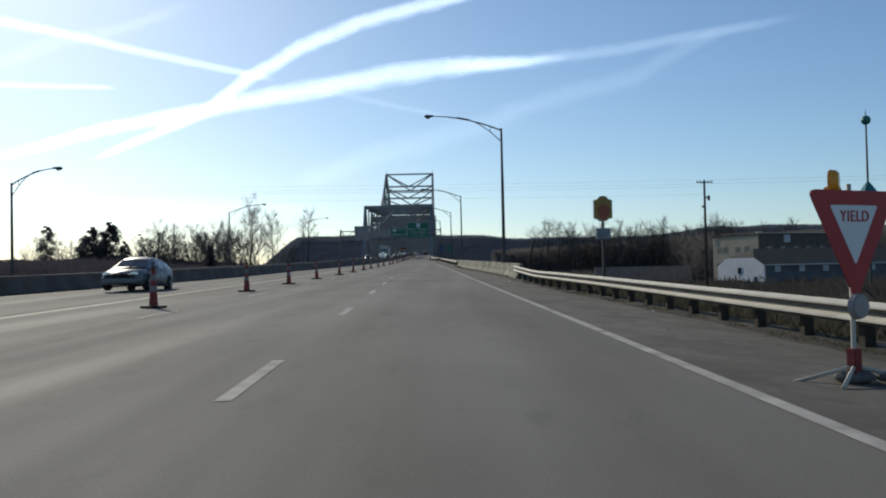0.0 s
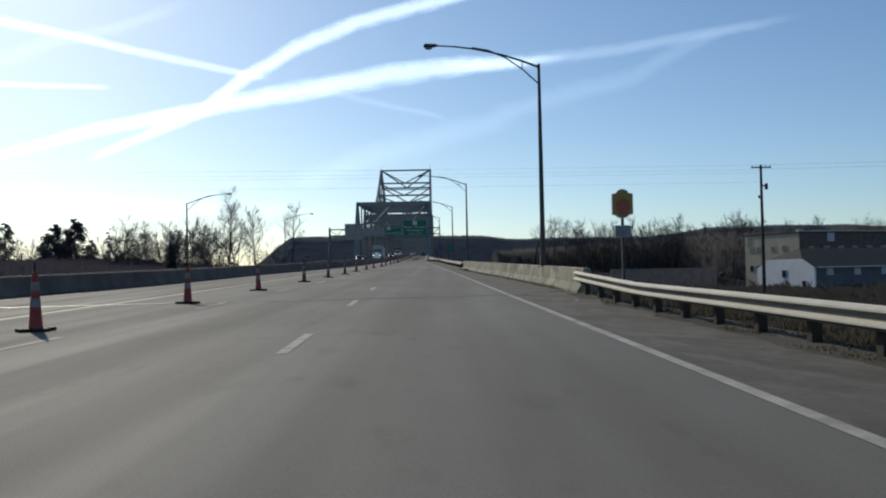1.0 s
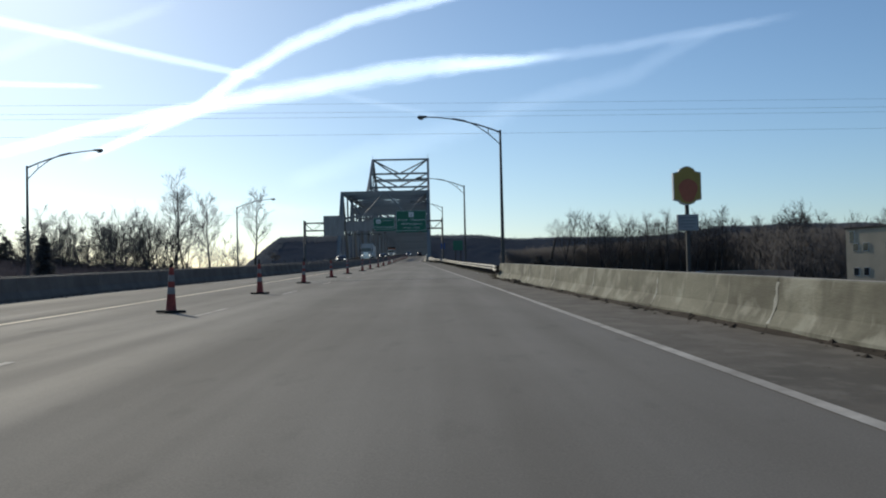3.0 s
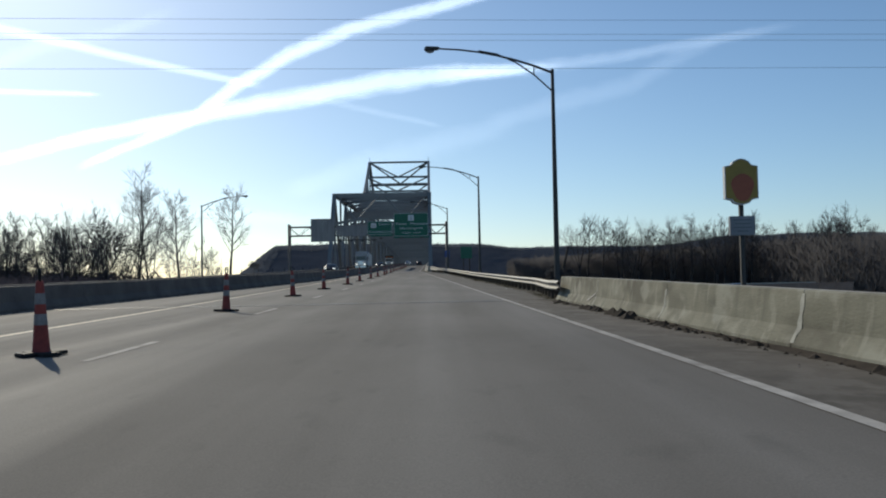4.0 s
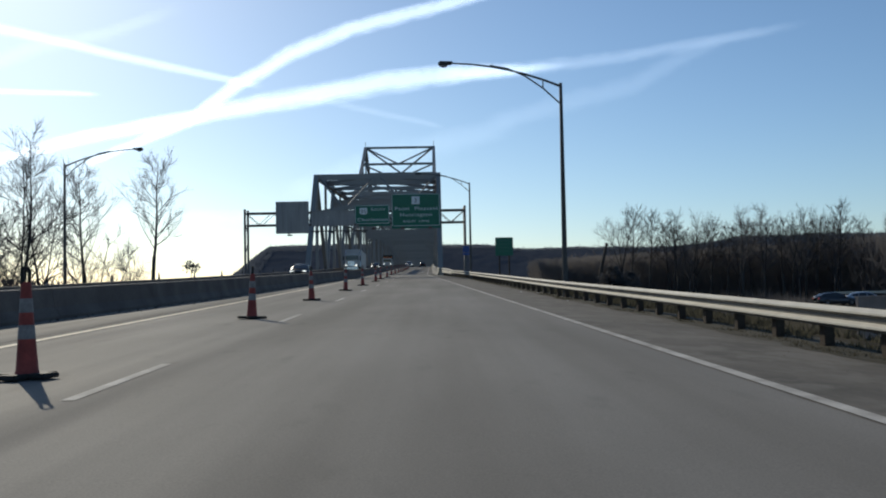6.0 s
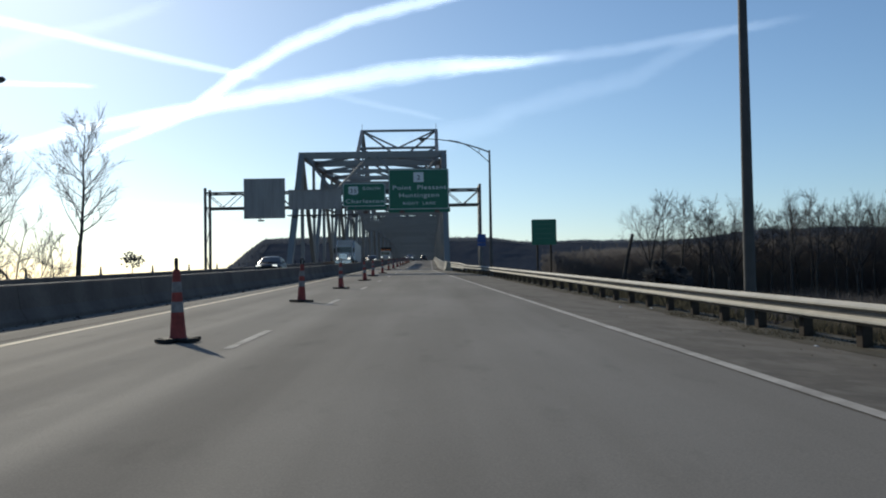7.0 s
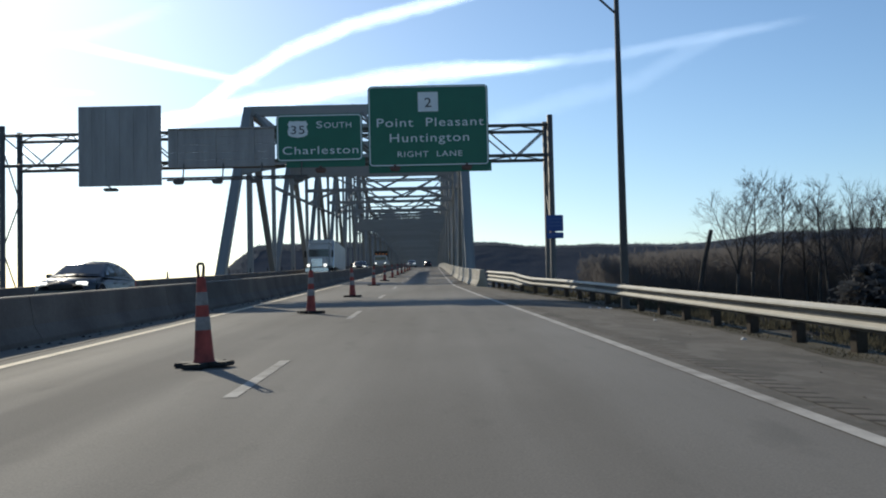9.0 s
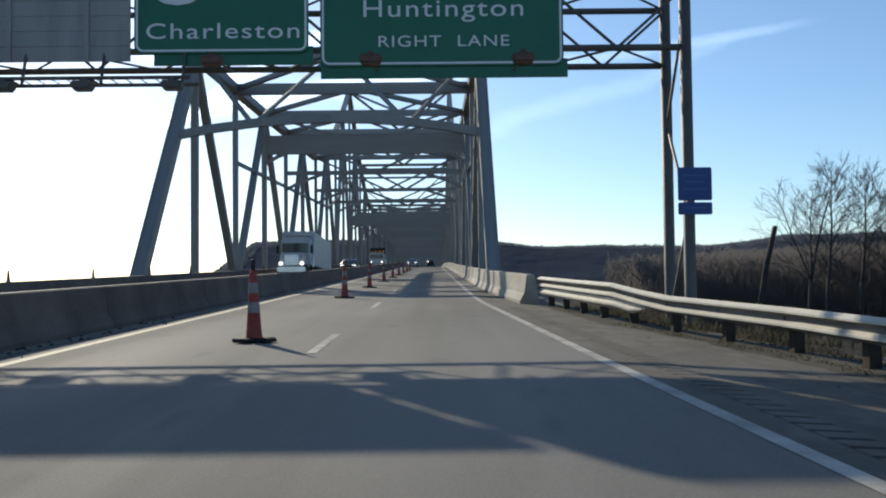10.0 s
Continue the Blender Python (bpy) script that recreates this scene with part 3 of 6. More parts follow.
lower.modifiers.new("thickness", "SOLIDIFY").thickness = 0.005


# ---- truss bridge ----
def member_mesh(name):
    """A riveted built-up member of unit length along z: side plates that stand past the cover plates."""
    bm = bmesh.new()
    prof = [(-0.5, -0.5), (-0.40, -0.5), (-0.40, -0.44), (0.40, -0.44), (0.40, -0.5), (0.5, -0.5), (0.5, 0.5), (0.40, 0.5), (0.40, 0.44), (-0.40, 0.44), (-0.40, 0.5), (-0.5, 0.5)]
    low, high = [bm.verts.new((x, y, 0)) for x, y in prof], [bm.verts.new((x, y, 1)) for x, y in prof]
    for i in range(12):
        bm.faces.new((low[i], low[(i + 1) % 12], high[(i + 1) % 12], high[i]))
    bm.faces.new(low[::-1])
    bm.faces.new(high)
    me = bpy.data.meshes.new(name)
    bm.to_mesh(me)
    bm.free()
    me.materials.append(STEEL)
    return me


PANEL = 12.44
TOWERS = (10, 32)
NODES = 44


def top_h(k):
    near = min(abs(k - t) for t in TOWERS)
    return {0: 32.0, 1: 26.3, 2: 21.2, 3: 17.2}.get(near, 14.5)


bridge = thing("truss_bridge", -5.1, BR0, zr(BR0), "grey steel cantilever through-truss bridge with two peaks", "bridge")
binv = bridge.matrix_world.inverted()
MEMBER = member_mesh("member")


def member(name, a, b, w, d=None):
    a, b = binv @ Vector(a), binv @ Vector(b)
    ob = new(name, MEMBER)
    ob.parent = bridge
    axis = b - a
    q = axis.to_track_quat("Z", "Y" if abs(axis.normalized().y) < 0.9 else "X")
    ob.matrix_local = Matrix.LocRotScale(a, q, (w, d or w, axis.length))
    return ob


def ny(k):
    return BR0 + PANEL * k


def nz(k, h):
    return zr(ny(k)) + h


LOW = -0.6
for x in (XL, XR):
    for k in range(NODES):
        member("bottom_chord", (x, ny(k), nz(k, LOW)), (x, ny(k + 1), nz(k + 1, LOW)), 0.55, 0.7)
        if 1 <= k < NODES - 1:
            member("top_chord", (x, ny(k), nz(k, top_h(k))), (x, ny(k + 1), nz(k + 1, top_h(k + 1))), 0.6, 0.75)
        if k == 0:
            member("end_post", (x, ny(0), nz(0, LOW)), (x, ny(1), nz(1, top_h(1))), 0.68, 0.72)
        elif k == NODES - 1:
            member("end_post", (x, ny(k), nz(k, top_h(k))), (x, ny(k + 1), nz(k + 1, LOW)), 0.68, 0.72)
        elif k % 2 == 1:
            member("diagonal", (x, ny(k), nz(k, top_h(k))), (x, ny(k + 1), nz(k + 1, LOW)), 0.5, 0.55)
        else:
            member("diagonal", (x, ny(k), nz(k, LOW)), (x, ny(k + 1), nz(k + 1, top_h(k + 1))), 0.5, 0.55)
        if k >= 1:
            member("post", (x, ny(k), nz(k, LOW)), (x, ny(k), nz(k, top_h(k))), 0.42 if k % 2 else 0.36, 0.5)
        if 2 <= k < NODES - 2 and top_h(k) <= 16:
            member("mid_strut", (x, ny(k), nz(k, 8.9)), (x, ny(k + 1), nz(k + 1, 8.9)), 0.26)
        if k >= 1 and top_h(k) > 16:
            member("mid_strut", (x, ny(k), nz(k, top_h(k) * 0.5)), (x, ny(k + 1), nz(k + 1, top_h(k + 1) * 0.5)), 0.35)
MID = (XL + XR) / 2
for k in range(1, NODES):
    h = top_h(k)
    y = ny(k)
    member("top_strut", (XL, y, nz(k, h)), (XR, y, nz(k, h)), 0.4, 0.85 if k in (2, NODES - 2) else 0.55)
    if k < NODES - 1:
        h2 = top_h(k + 1)
        apex, ends = ((k, h), (k + 1, h2)) if k < TOWERS[0] or NODES / 2 <= k < TOWERS[1] else ((k + 1, h2), (k, h))
        for x in (XL, XR):
            member("lateral_brace", (x, ny(ends[0]), nz(*ends)), (MID, ny(apex[0]), nz(*apex)), 0.34)
    low = 8.5 if k in TOWERS else (11.7 if k in (3, NODES - 3) else 10.3)
    if k in (1, 2, NODES - 2, NODES - 1) or (k % 2 and 3 < k < TOWERS[0]):
        continue
    levels = [h]
    while levels[-1] - low > 9.0:
        levels.append(levels[-1] - 7.2)
    levels.append(low)
    deep = 1.7 if k in (3, NODES - 3) else (1.8 if k in TOWERS else (0.42 if k < TOWERS[0] else 0.6))
    for up, down in zip(levels, levels[1:]):
        member("sway_strut", (XL, y, nz(k, down)), (XR, y, nz(k, down)), 0.3, deep if down == low else 0.3)
        if down == low:
            member("sway_brace", (XL, y, nz(k, up)), (MID, y, nz(k, down)), 0.22)
            member("sway_brace", (XR, y, nz(k, up)), (MID, y, nz(k, down)), 0.22)
    for x, s in ((XL, 1), (XR, -1)):
        member("knee_brace", (x, y, nz(k, low - 1.7)), (x + s * 1.3, y, nz(k, low - 1.0)), 0.26, 0.3)
        member("knee_brace", (x + s * 1.3, y, nz(k, low - 1.0)), (x + s * 4.2, y, nz(k, low)), 0.26, 0.3)
# arched portal bracing in the sloping end frames
for k0, k1 in ((0, 1), (NODES, NODES - 1)):
    foot, head = Vector((0, ny(k0), nz(k0, LOW))), Vector((0, ny(k1), nz(k1, top_h(k1))))

    def on_frame(x, f):
        p = foot.lerp(head, f)
        return (x, p.y, p.z)

    bow = [(XL + (XR - XL) * i / 8, 0.685 - 0.07 * (i / 4 - 1) ** 2) for i in range(9)]
    for a, b in zip(bow, bow[1:]):
        member("portal_arch", on_frame(*a), on_frame(*b), 0.42, 0.5)
    member("portal_strut", on_frame(XL, 0.985), on_frame(XR, 0.985), 0.4, 0.75)
    for s in (-1, 1):
        member("portal_brace", on_frame(MID + s * 0.6, 0.97), on_frame(MID + s * 4.6, 0.66), 0.22)
        member("portal_brace", on_frame(MID + s * 8.4, 0.97), on_frame(MID + s * 4.6, 0.66), 0.22)
for k, x in ((10, XR), (10, XL)):
    member("mast", (x, ny(k), nz(k, 32.0)), (x, ny(k), nz(k, 33.6)), 0.12)
for k in TOWERS:
    for x in (XL, XR):
        b = boxed("pier", (x - 2.2, x + 2.2, ny(k) - 2.5, ny(k) + 2.5, -14, nz(k, -1.2)), CONCRETE, None, 0.2)
        tagged(b, "pale concrete bridge pier standing in the river", "bridge pier", kind="structure")


# ---- lettering ----
def words(text, parent, width, cap, cx, y, base, material, label=""):
    """A line of built-in lettering, cap high and width wide, that faces -y, centred at cx on its baseline."""
    cu = bpy.data.curves.new("legend", "FONT")
    cu.body, cu.align_x, cu.size, cu.extrude = text, "CENTER", 1.0, 0.004
    cu.space_character = 1.12
    cu.materials.append(material)
    ob = new("legend", cu)
    bpy.context.view_layer.update()
    w = max(0.1, ob.dimensions.x)
    ob.parent = parent
    ob.matrix_local = Matrix.LocRotScale((cx, y, base), Euler((math.pi / 2, 0, 0)), (width / w, cap / 0.80, 1))
    return tagged(ob, label or "white lettering")


def rounded_plate(w, h, r, t, seg=5):
    """A plate in the xz plane, centred, with rounded corners; front at y = 0."""
    bm = bmesh.new()
    ring = []
    for cx, cz, a0 in ((w / 2 - r, h / 2 - r, 0), (-w / 2 + r, h / 2 - r, 90), (-w / 2 + r, -h / 2 + r, 180), (w / 2 - r, -h / 2 + r, 270)):
        for i in range(seg + 1):
            a = radians(a0 + 90 * i / seg)
            ring.append(bm.verts.new((cx + r * math.cos(a), 0, cz + r * math.sin(a))))
    face = bm.faces.new(ring)
    out = bmesh.ops.extrude_face_region(bm, geom=[face])
    for v in out["geom"]:
        if isinstance(v, bmesh.types.BMVert):
            v.co.y += t
    bmesh.ops.recalc_face_normals(bm, faces=bm.faces)
    return bm


def border_ring(w, h, r, t, seg=5):
    bm = bmesh.new()
    rings = []
    for d in (0.0, t):
        ring = []
        ww, hh, rr = w - 2 * d, h - 2 * d, max(0.01, r - d)
        for cx, cz, a0 in ((ww / 2 - rr, hh / 2 - rr, 0), (-ww / 2 + rr, hh / 2 - rr, 90), (-ww / 2 + rr, -hh / 2 + rr, 180), (ww / 2 - rr, -hh / 2 + rr, 270)):
            for i in range(seg + 1):
                a = radians(a0 + 90 * i / seg)
                ring.append(bm.verts.new((cx + rr * math.cos(a), 0, cz + rr * math.sin(a))))
        rings.append(ring)
    n = len(rings[0])
    for i in range(n):
        bm.faces.new((rings[0][i], rings[0][(i + 1) % n], rings[1][(i + 1) % n], rings[1][i]))
    return bm


def at(ob, x, y, z):
    ob.matrix_local = pose(x, y, z)
    return ob


# ---- sign gantry over the road ----
GY, GY2 = 223.45, 225.2
GL, GR = -17.1, 6.35
GZT, GZB = 12.08, 10.78
gantry = thing("sign_gantry", -5.0, GY, zr(GY), "galvanised tubular truss gantry spanning the highway", "sign gantry")
ginv = gantry.matrix_world.inverted()


def gtube(name, pts, r, material=GALV, sides=8):
    return tube(name, [tuple(ginv @ Vector(p)) for p in pts], r, material, gantry, sides)


GANTRY = mat("dull_gantry_steel", (0.135, 0.122, 0.11), 0.6, 0.2, vary=0.12, scale=1.5, fine=12.0)
for y in (GY, GY2):
    for x, foot in ((GL, BASE - 1), (GR, 3.0)):
        gtube("post", [(x, y, foot), (x, y, 12.5)], 0.125, GANTRY, 12)
    for z in (GZT, GZB):
        gtube("chord", [(GL, y, z), (GR, y, z)], 0.075, GANTRY)
n = 16
xs = steps(GL, GR, (GR - GL) / n)
for i, (a, b) in enumerate(zip(xs, xs[1:])):
    for y in (GY, GY2):
        gtube("web", [(a, y, GZB), (b, y, GZT)] if i % 2 else [(a, y, GZT), (b, y, GZB)], 0.034, GANTRY, 6)
    for z in (GZT, GZB):
        gtube("web", [(a, GY, z), (b, GY2, z)] if i % 2 else [(a, GY2, z), (b, GY, z)], 0.028, GANTRY, 6)
for x, z0 in ((GL, 5.0), (GR, 5.0)):
    zz = steps(z0, 11.6, 1.9)
    for i, (a, b) in enumerate(zip(zz, zz[1:])):
        gtube("brace", [(x, GY if i % 2 else GY2, a), (x, GY2 if i % 2 else GY, b)], 0.035, GANTRY, 6)
for y in (222.3, 223.0):
    gtube("catwalk_rail", [(-9.97, y, 9.97), (-3.95, y, 9.97)], 0.04, GANTRY, 6)
for x in (-9.3, -7.63, -5.99, -4.3):
    gtube("hanger", [(x, 223.25, 10.75), (x, 223.0, 9.97), (x, 222.3, 9.97)], 0.035, GANTRY, 6)
for x in steps(-9.8, -4.1, 0.3):
    gtube("grating_bar", [(x, 222.3, 9.985), (x, 223.0, 9.985)], 0.012, GANTRY, 4)
for x, y, z in ((-9.3, 222.3, 9.90), (-7.69, 222.3, 9.90), (-6.1, 222.3, 9.90), (-4.31, 222.3, 9.90), (-3.28, 221.3, 10.14), (-0.26, 221.3, 10.14), (2.66, 221.3, 10.14)):
    bm = bmesh.new()
    box(bm, -0.22, 0.22, -0.16, 0.16, -0.19, 0.0, 0.04)
    for v in bm.verts:
        if v.co.z < -0.1:
            v.co.x *= 0.86
    box(bm, -0.05, 0.05, -0.05, 0.05, 0.0, 0.08)
    if y < 222:
        gtube("light_arm", [(x, 223.25, 10.30), (x, 222.6, 10.20), (x, 221.4, 10.20)], 0.025, GANTRY, 6)
    ob = part("sign_light", bm, RUSTY if y < 222 else GANTRY, gantry)
    ob.matrix_local = ginv @ pose(x, y, z)


def guide_sign(name, x0, x1, z0, z1, label, apron=0.0):
    s = thing(name, (x0 + x1) / 2, 223.2, (z0 + z1) / 2, label, "highway sign")
    w, h = x1 - x0, z1 - z0
    at(part("panel", rounded_plate(w, h, 0.18, 0.05), GREEN, s), 0, 0, 0)
    at(part("border", border_ring(w - 0.07, h - 0.07, 0.16, 0.045), SIGNWHITE, s, "thin white border"), 0, -0.005, 0)
    at(boxed("lower_apron", (-w / 2 + apron, w / 2 + 0.09, 0.06, 0.10, -h / 2 - 0.25, -h / 2 + 0.15), GREEN, s, 0.006), 0, 0, 0)
    for x in steps(-w / 2 + 0.5, w / 2 - 0.5, 1.4):
        at(boxed("bracket", (-0.04, 0.04, 0.05, 0.19, -h / 2 + 0.1, h / 2 - 0.1), GANTRY, s), x, 0, 0)
    return s


def shield(parent, x, z, w, h, kind, numeral, cap):
    if kind == "square":
        bm = rounded_plate(w, h, 0.03, 0.012)
    else:
        bm = bmesh.new()
        prof = [(0, 0.5), (0.22, 0.46), (0.40, 0.5), (0.5, 0.30), (0.43, 0.12), (0.5, -0.12), (0.47, -0.34), (0.30, -0.45), (0, -0.5)]
        pts = prof + [(-a, b) for a, b in reversed(prof[1:-1])]
        face = bm.faces.new([bm.verts.new((a * w, 0, b * h)) for a, b in pts])
        bmesh.ops.recalc_face_normals(bm, faces=[face])
        ext = bmesh.ops.extrude_face_region(bm, geom=[face])
        for v in ext["geom"]:
            if isinstance(v, bmesh.types.BMVert):
                v.co.y += 0.012
    ob = at(part("route_shield", bm, SIGNWHITE, parent, "white route marker"), x, -0.016, z)
    words(numeral, ob, cap * (0.62 if len(numeral) == 1 else 1.45), cap, 0, -0.008, -cap / 2, BLACK, "black numeral")


s1 = guide_sign("guide_sign", -1.44, 3.70, 10.37, 13.84, "large green highway sign with white place names")
z0 = (10.37 + 13.84) / 2
shield(s1, 0.0, 13.13 - z0, 0.86, 0.84, "square", "2", 0.46)
words("Point  Pleasant", s1, 4.56, 0.42, 0.06, -0.008, 12.08 - z0, SIGNWHITE)
words("Huntington", s1, 3.38, 0.42, 0.03, -0.008, 11.42 - z0, SIGNWHITE)
words("RIGHT  LANE", s1, 2.76, 0.27, 0.03, -0.008, 10.78 - z0, SIGNWHITE)
s2 = guide_sign("guide_sign", -5.36, -1.69, 10.68, 12.70, "green highway sign with a white shield and place name", 0.4)
z0 = (10.68 + 12.70) / 2
shield(s2, -0.92, 12.06 - z0, 0.86, 0.72, "shield", "35", 0.40)
words("S", s2, 0.24, 0.33, 0.0, -0.008, 12.10 - z0, SIGNWHITE)
words("OUTH", s2, 1.16, 0.27, 0.79, -0.008, 12.10 - z0, SIGNWHITE)
words("Charleston", s2, 3.22, 0.38, 0.04, -0.008, 10.99 - z0, SIGNWHITE)


def sign_back(x0, x1, z0, z1, label, level=False):
    s = thing("sign_board", (x0 + x1) / 2, 223.2, (z0 + z1) / 2, label, "highway sign")
    w, h = x1 - x0, z1 - z0
    cuts = steps(-h / 2, h / 2, 0.3) if level else steps(-w / 2, w / 2, 0.61)
    for a, b in zip(cuts, cuts[1:]):
        dims = (-w / 2, w / 2, 0, 0.045, a + 0.003, b - 0.003) if level else (a + 0.003, b - 0.003, 0, 0.045, -h / 2, h / 2)
        boxed("panel_plank", dims, SIGNBACK, s, 0.006)
    if level:
        for x in (-w * 0.42, -w * 0.06, w * 0.30):
            boxed("stiffener", (x - 0.05, x + 0.05, -0.06, -0.002, -h / 2, h / 2), SIGNBACK, s)
        boxed("top_angle", (-w / 2, w / 2, -0.08, 0.05, h / 2, h / 2 + 0.06), SIGNBACK, s)
    else:
        for z in (-h * 0.02,):
            boxed("stiffener", (-w / 2 + 0.05, w / 2 - 0.05, -0.02, -0.002, z - 0.03, z + 0.03), SIGNBACK, s)
    return s


sign_back(-13.77, -10.25, 9.80, 13.22, "grey unpainted back of a sign facing oncoming traffic")
sign_back(-9.97, -5.44, 10.52, 12.14, "long low grey sign back with a catwalk below", True)
bm = bmesh.new()
box(bm, -0.28, 0.28, -0.2, 0.2, -0.1, 0.02, 0.04)
lt = at(part("sign_light", bm, GANTRY, gantry), 0, 0, 0)
lt.matrix_local = ginv @ pose(-12.2, 222.6, 9.62)
gtube("light_arm", [(-12.6, 223.2, 9.85), (-12.2, 222.6, 9.66)], 0.03, GANTRY, 6)

b1 = thing("blue_sign", 6.42, 223.2, 7.75, "small blue information plates on the gantry post", "road sign")
at(part("plate", rounded_plate(0.72, 0.70, 0.04, 0.01), BLUE, b1), 0, 0, 0.06)
at(part("lower_plate", rounded_plate(0.72, 0.26, 0.04, 0.01), BLUE, b1), 0, 0, -0.46)
for z, w in ((0.24, 0.5), (0.10, 0.4), (-0.05, 0.52), (-0.45, 0.45)):
    boxed("text_bar", (-w / 2, w / 2, -0.004, -0.001, z - 0.018, z + 0.018), DIMBLUE, b1)
boxed("bracket", (-0.16, -0.06, 0.011, 0.15, -0.5, 0.35), GANTRY, b1)


# ---- street lamps ----
def street_lamp(x, y, top, side, foot, label, reach=4.7, on_wall=False):
    """A mast with a trussed arm that reaches side * reach metres over the road."""
    lamp = thing("street_lamp", x, y, foot, label, "street lamp", "highway lamps")
    h = top - foot
    if on_wall:
        boxed("flange", (-0.15, 0.15, -0.2, 0.2, 0, 0.04), POLE, lamp, 0.008)
        boxed("shoe", (-0.13, 0.13, -0.15, 0.15, 0.04, 0.42), POLE, lamp, 0.03)
    else:
        boxed("base", (-0.28, 0.28, -0.28, 0.28, -0.6, 0.35), CONCRETE, lamp, 0.03)
    tube("pole", [(0, 0, 0.04 if on_wall else 0.35), (0, 0, h * 0.5), (0, 0, h + 0.08)], [0.115, 0.095, 0.065], POLE, lamp, 10)
    up = [(side * reach * t, 0, h - 0.05 + 1.0 * (1 - (1 - t) ** 2)) for t in (0, 0.15, 0.3, 0.45, 0.6, 0.75, 0.92)]
    lo = [(side * reach * t, 0, h - 0.78 + 1.62 * (1 - (1 - t / 0.62) ** 1.9)) for t in (0, 0.15, 0.3, 0.45, 0.6)]
    tube("arm", up, [0.05, 0.045, 0.042, 0.04, 0.036, 0.034, 0.032], POLE, lamp, 8)
    tube("lower_arm", lo, 0.03, POLE, lamp, 6)
    tube("arm_strut", [up[1], lo[1]], 0.022, POLE, lamp, 6)
    tube("arm_strut", [up[2], lo[2]], 0.018, POLE, lamp, 6)
    bm = bmesh.new()
    box(bm, -0.30, 0.30, -0.14, 0.14, -0.10, 0.09, 0.05)
    for v in bm.verts:
        if v.co.x * side < 0:
            v.co.y *= 0.65
            v.co.z = v.co.z * 0.6 + 0.02
    head = part("luminaire", bm, POLE, lamp)
    head.matrix_local = pose(side * (reach - 0.12), 0, h + 0.94)
    glass = bmesh.new()
    bmesh.ops.create_uvsphere(glass, u_segments=12, v_segments=6, radius=0.12)
    for v in glass.verts:
        v.co.z = min(0.0, v.co.z * 0.6)
        v.co.x *= 1.3
    bowl = part("lens", glass, GREYWALL, head, "pale glass bowl")
    bowl.matrix_local = pose(side * 0.08, 0, -0.09)
    return lamp


LAMP = "tall grey lamp mast with a curved trussed arm over the road"
street_lamp(xr(60.8) + 0.26, 60.8, 10.42, -1, zs(60.8, xr(60.8) - xe(60.8)) + 0.78, "tall grey lamp mast standing on the concrete barrier", on_wall=True)
for x, y, top in ((8.65, 117.3, 10.9), (7.94, 159.4, 11.7), (6.25, 207.9, 13.15)):
    street_lamp(x, y, top, -1, min(ground_z(x, y), zr(y) - 0.2), LAMP)
for x, y, top, reach in ((-20.9, 60.0, 7.5, 3.0), (-20.4, 120.0, 9.7, 4.5), (-19.65, 180.0, 11.6, 4.6)):
    street_lamp(x, y, top, 1, ground_z(x, y), "lamp mast standing behind the median wall", reach)


# ---- traffic cones along the closed lane ----
def build_cone():
    c = thing("traffic_cone", 0, 0, 0, "tall faded orange channelizer cone with grimy bands on a black base", "traffic cone", "cones along the lane")
    bm = bmesh.new()
    for a0 in range(2):
        box(bm, -0.33 if a0 == 0 else -0.13, 0.33 if a0 == 0 else 0.13, -0.13 if a0 == 0 else -0.33, 0.13 if a0 == 0 else 0.33, 0.0 + 0.003 * a0, 0.055 + 0.003 * a0, 0.012)
    bmesh.ops.rotate(bm, verts=bm.verts, cent=(0, 0, 0), matrix=Matrix.Rotation(0.4, 3, "Z"))
    part("base", bm, RUBBER, c)
    lv = [(0.05, 0.135), (0.09, 0.118), (0.30, 0.102), (0.55, 0.084), (0.80, 0.068), (1.02, 0.055), (1.05, 0.046), (1.06, 0.02)]

    def ring(name, rows, material, grow=0.0):
        v, f = [], []
        for i, (z, r) in enumerate(rows):
            for k in range(16):
                a = 2 * math.pi * k / 16
                v.append(((r + grow) * math.cos(a), (r + grow) * math.sin(a), z))
            if i:
                n = len(v)
                f += [(n - 32 + k, n - 32 + (k + 1) % 16, n - 16 + (k + 1) % 16, n - 16 + k) for k in range(16)]
        return from_data(name, v, f, material, c, True)

    ring("body", lv, ORANGE)
    ring("reflective_band", [(0.43, 0.0926), (0.585, 0.0818)], BANDWHITE, 0.002)
    ring("reflective_band", [(0.72, 0.0731), (0.875, 0.0636)], BANDWHITE, 0.002)
    tube("handle", [(-0.035, 0, 1.04), (-0.045, 0, 1.18), (-0.03, 0, 1.21), (0.03, 0, 1.21), (0.045, 0, 1.18), (0.035, 0, 1.04)], 0.018, RUBBER, c, 6)
    return c


cone_ys = [1.0, 13.2, 25.3, 37.5, 47.9, 58.8, 71.9, 83.2, 94.6, 107.8, 120.7, 132.1, 144.0, 155.85, 168.8, 180.6, 193.9, 206.1, 217.4, 234.7, 247, 259.8, 272, 284, 296, 308, 320]
proto = build_cone()
for i, y in enumerate(cone_ys):
    x = lerp_table([(0, -1.75), (60, -1.7), (94.6, -1.63), (108, -1.86), (133, -1.83), (142, -1.58), (155, -1.67), (169, -1.61), (181, -1.6), (194, -1.55), (206, -1.84), (217.4, -1.76), (235, -2.05), (400, -2.1)], y)
    m = pose(x, y, zr(y) + 0.006, 1.2 * math.sin(i * 3.3), 1.5 * math.sin(i * 1.7), 37 * i)
    if i == 0:
        proto.matrix_world = m
    else:
        copy_thing(proto, m)


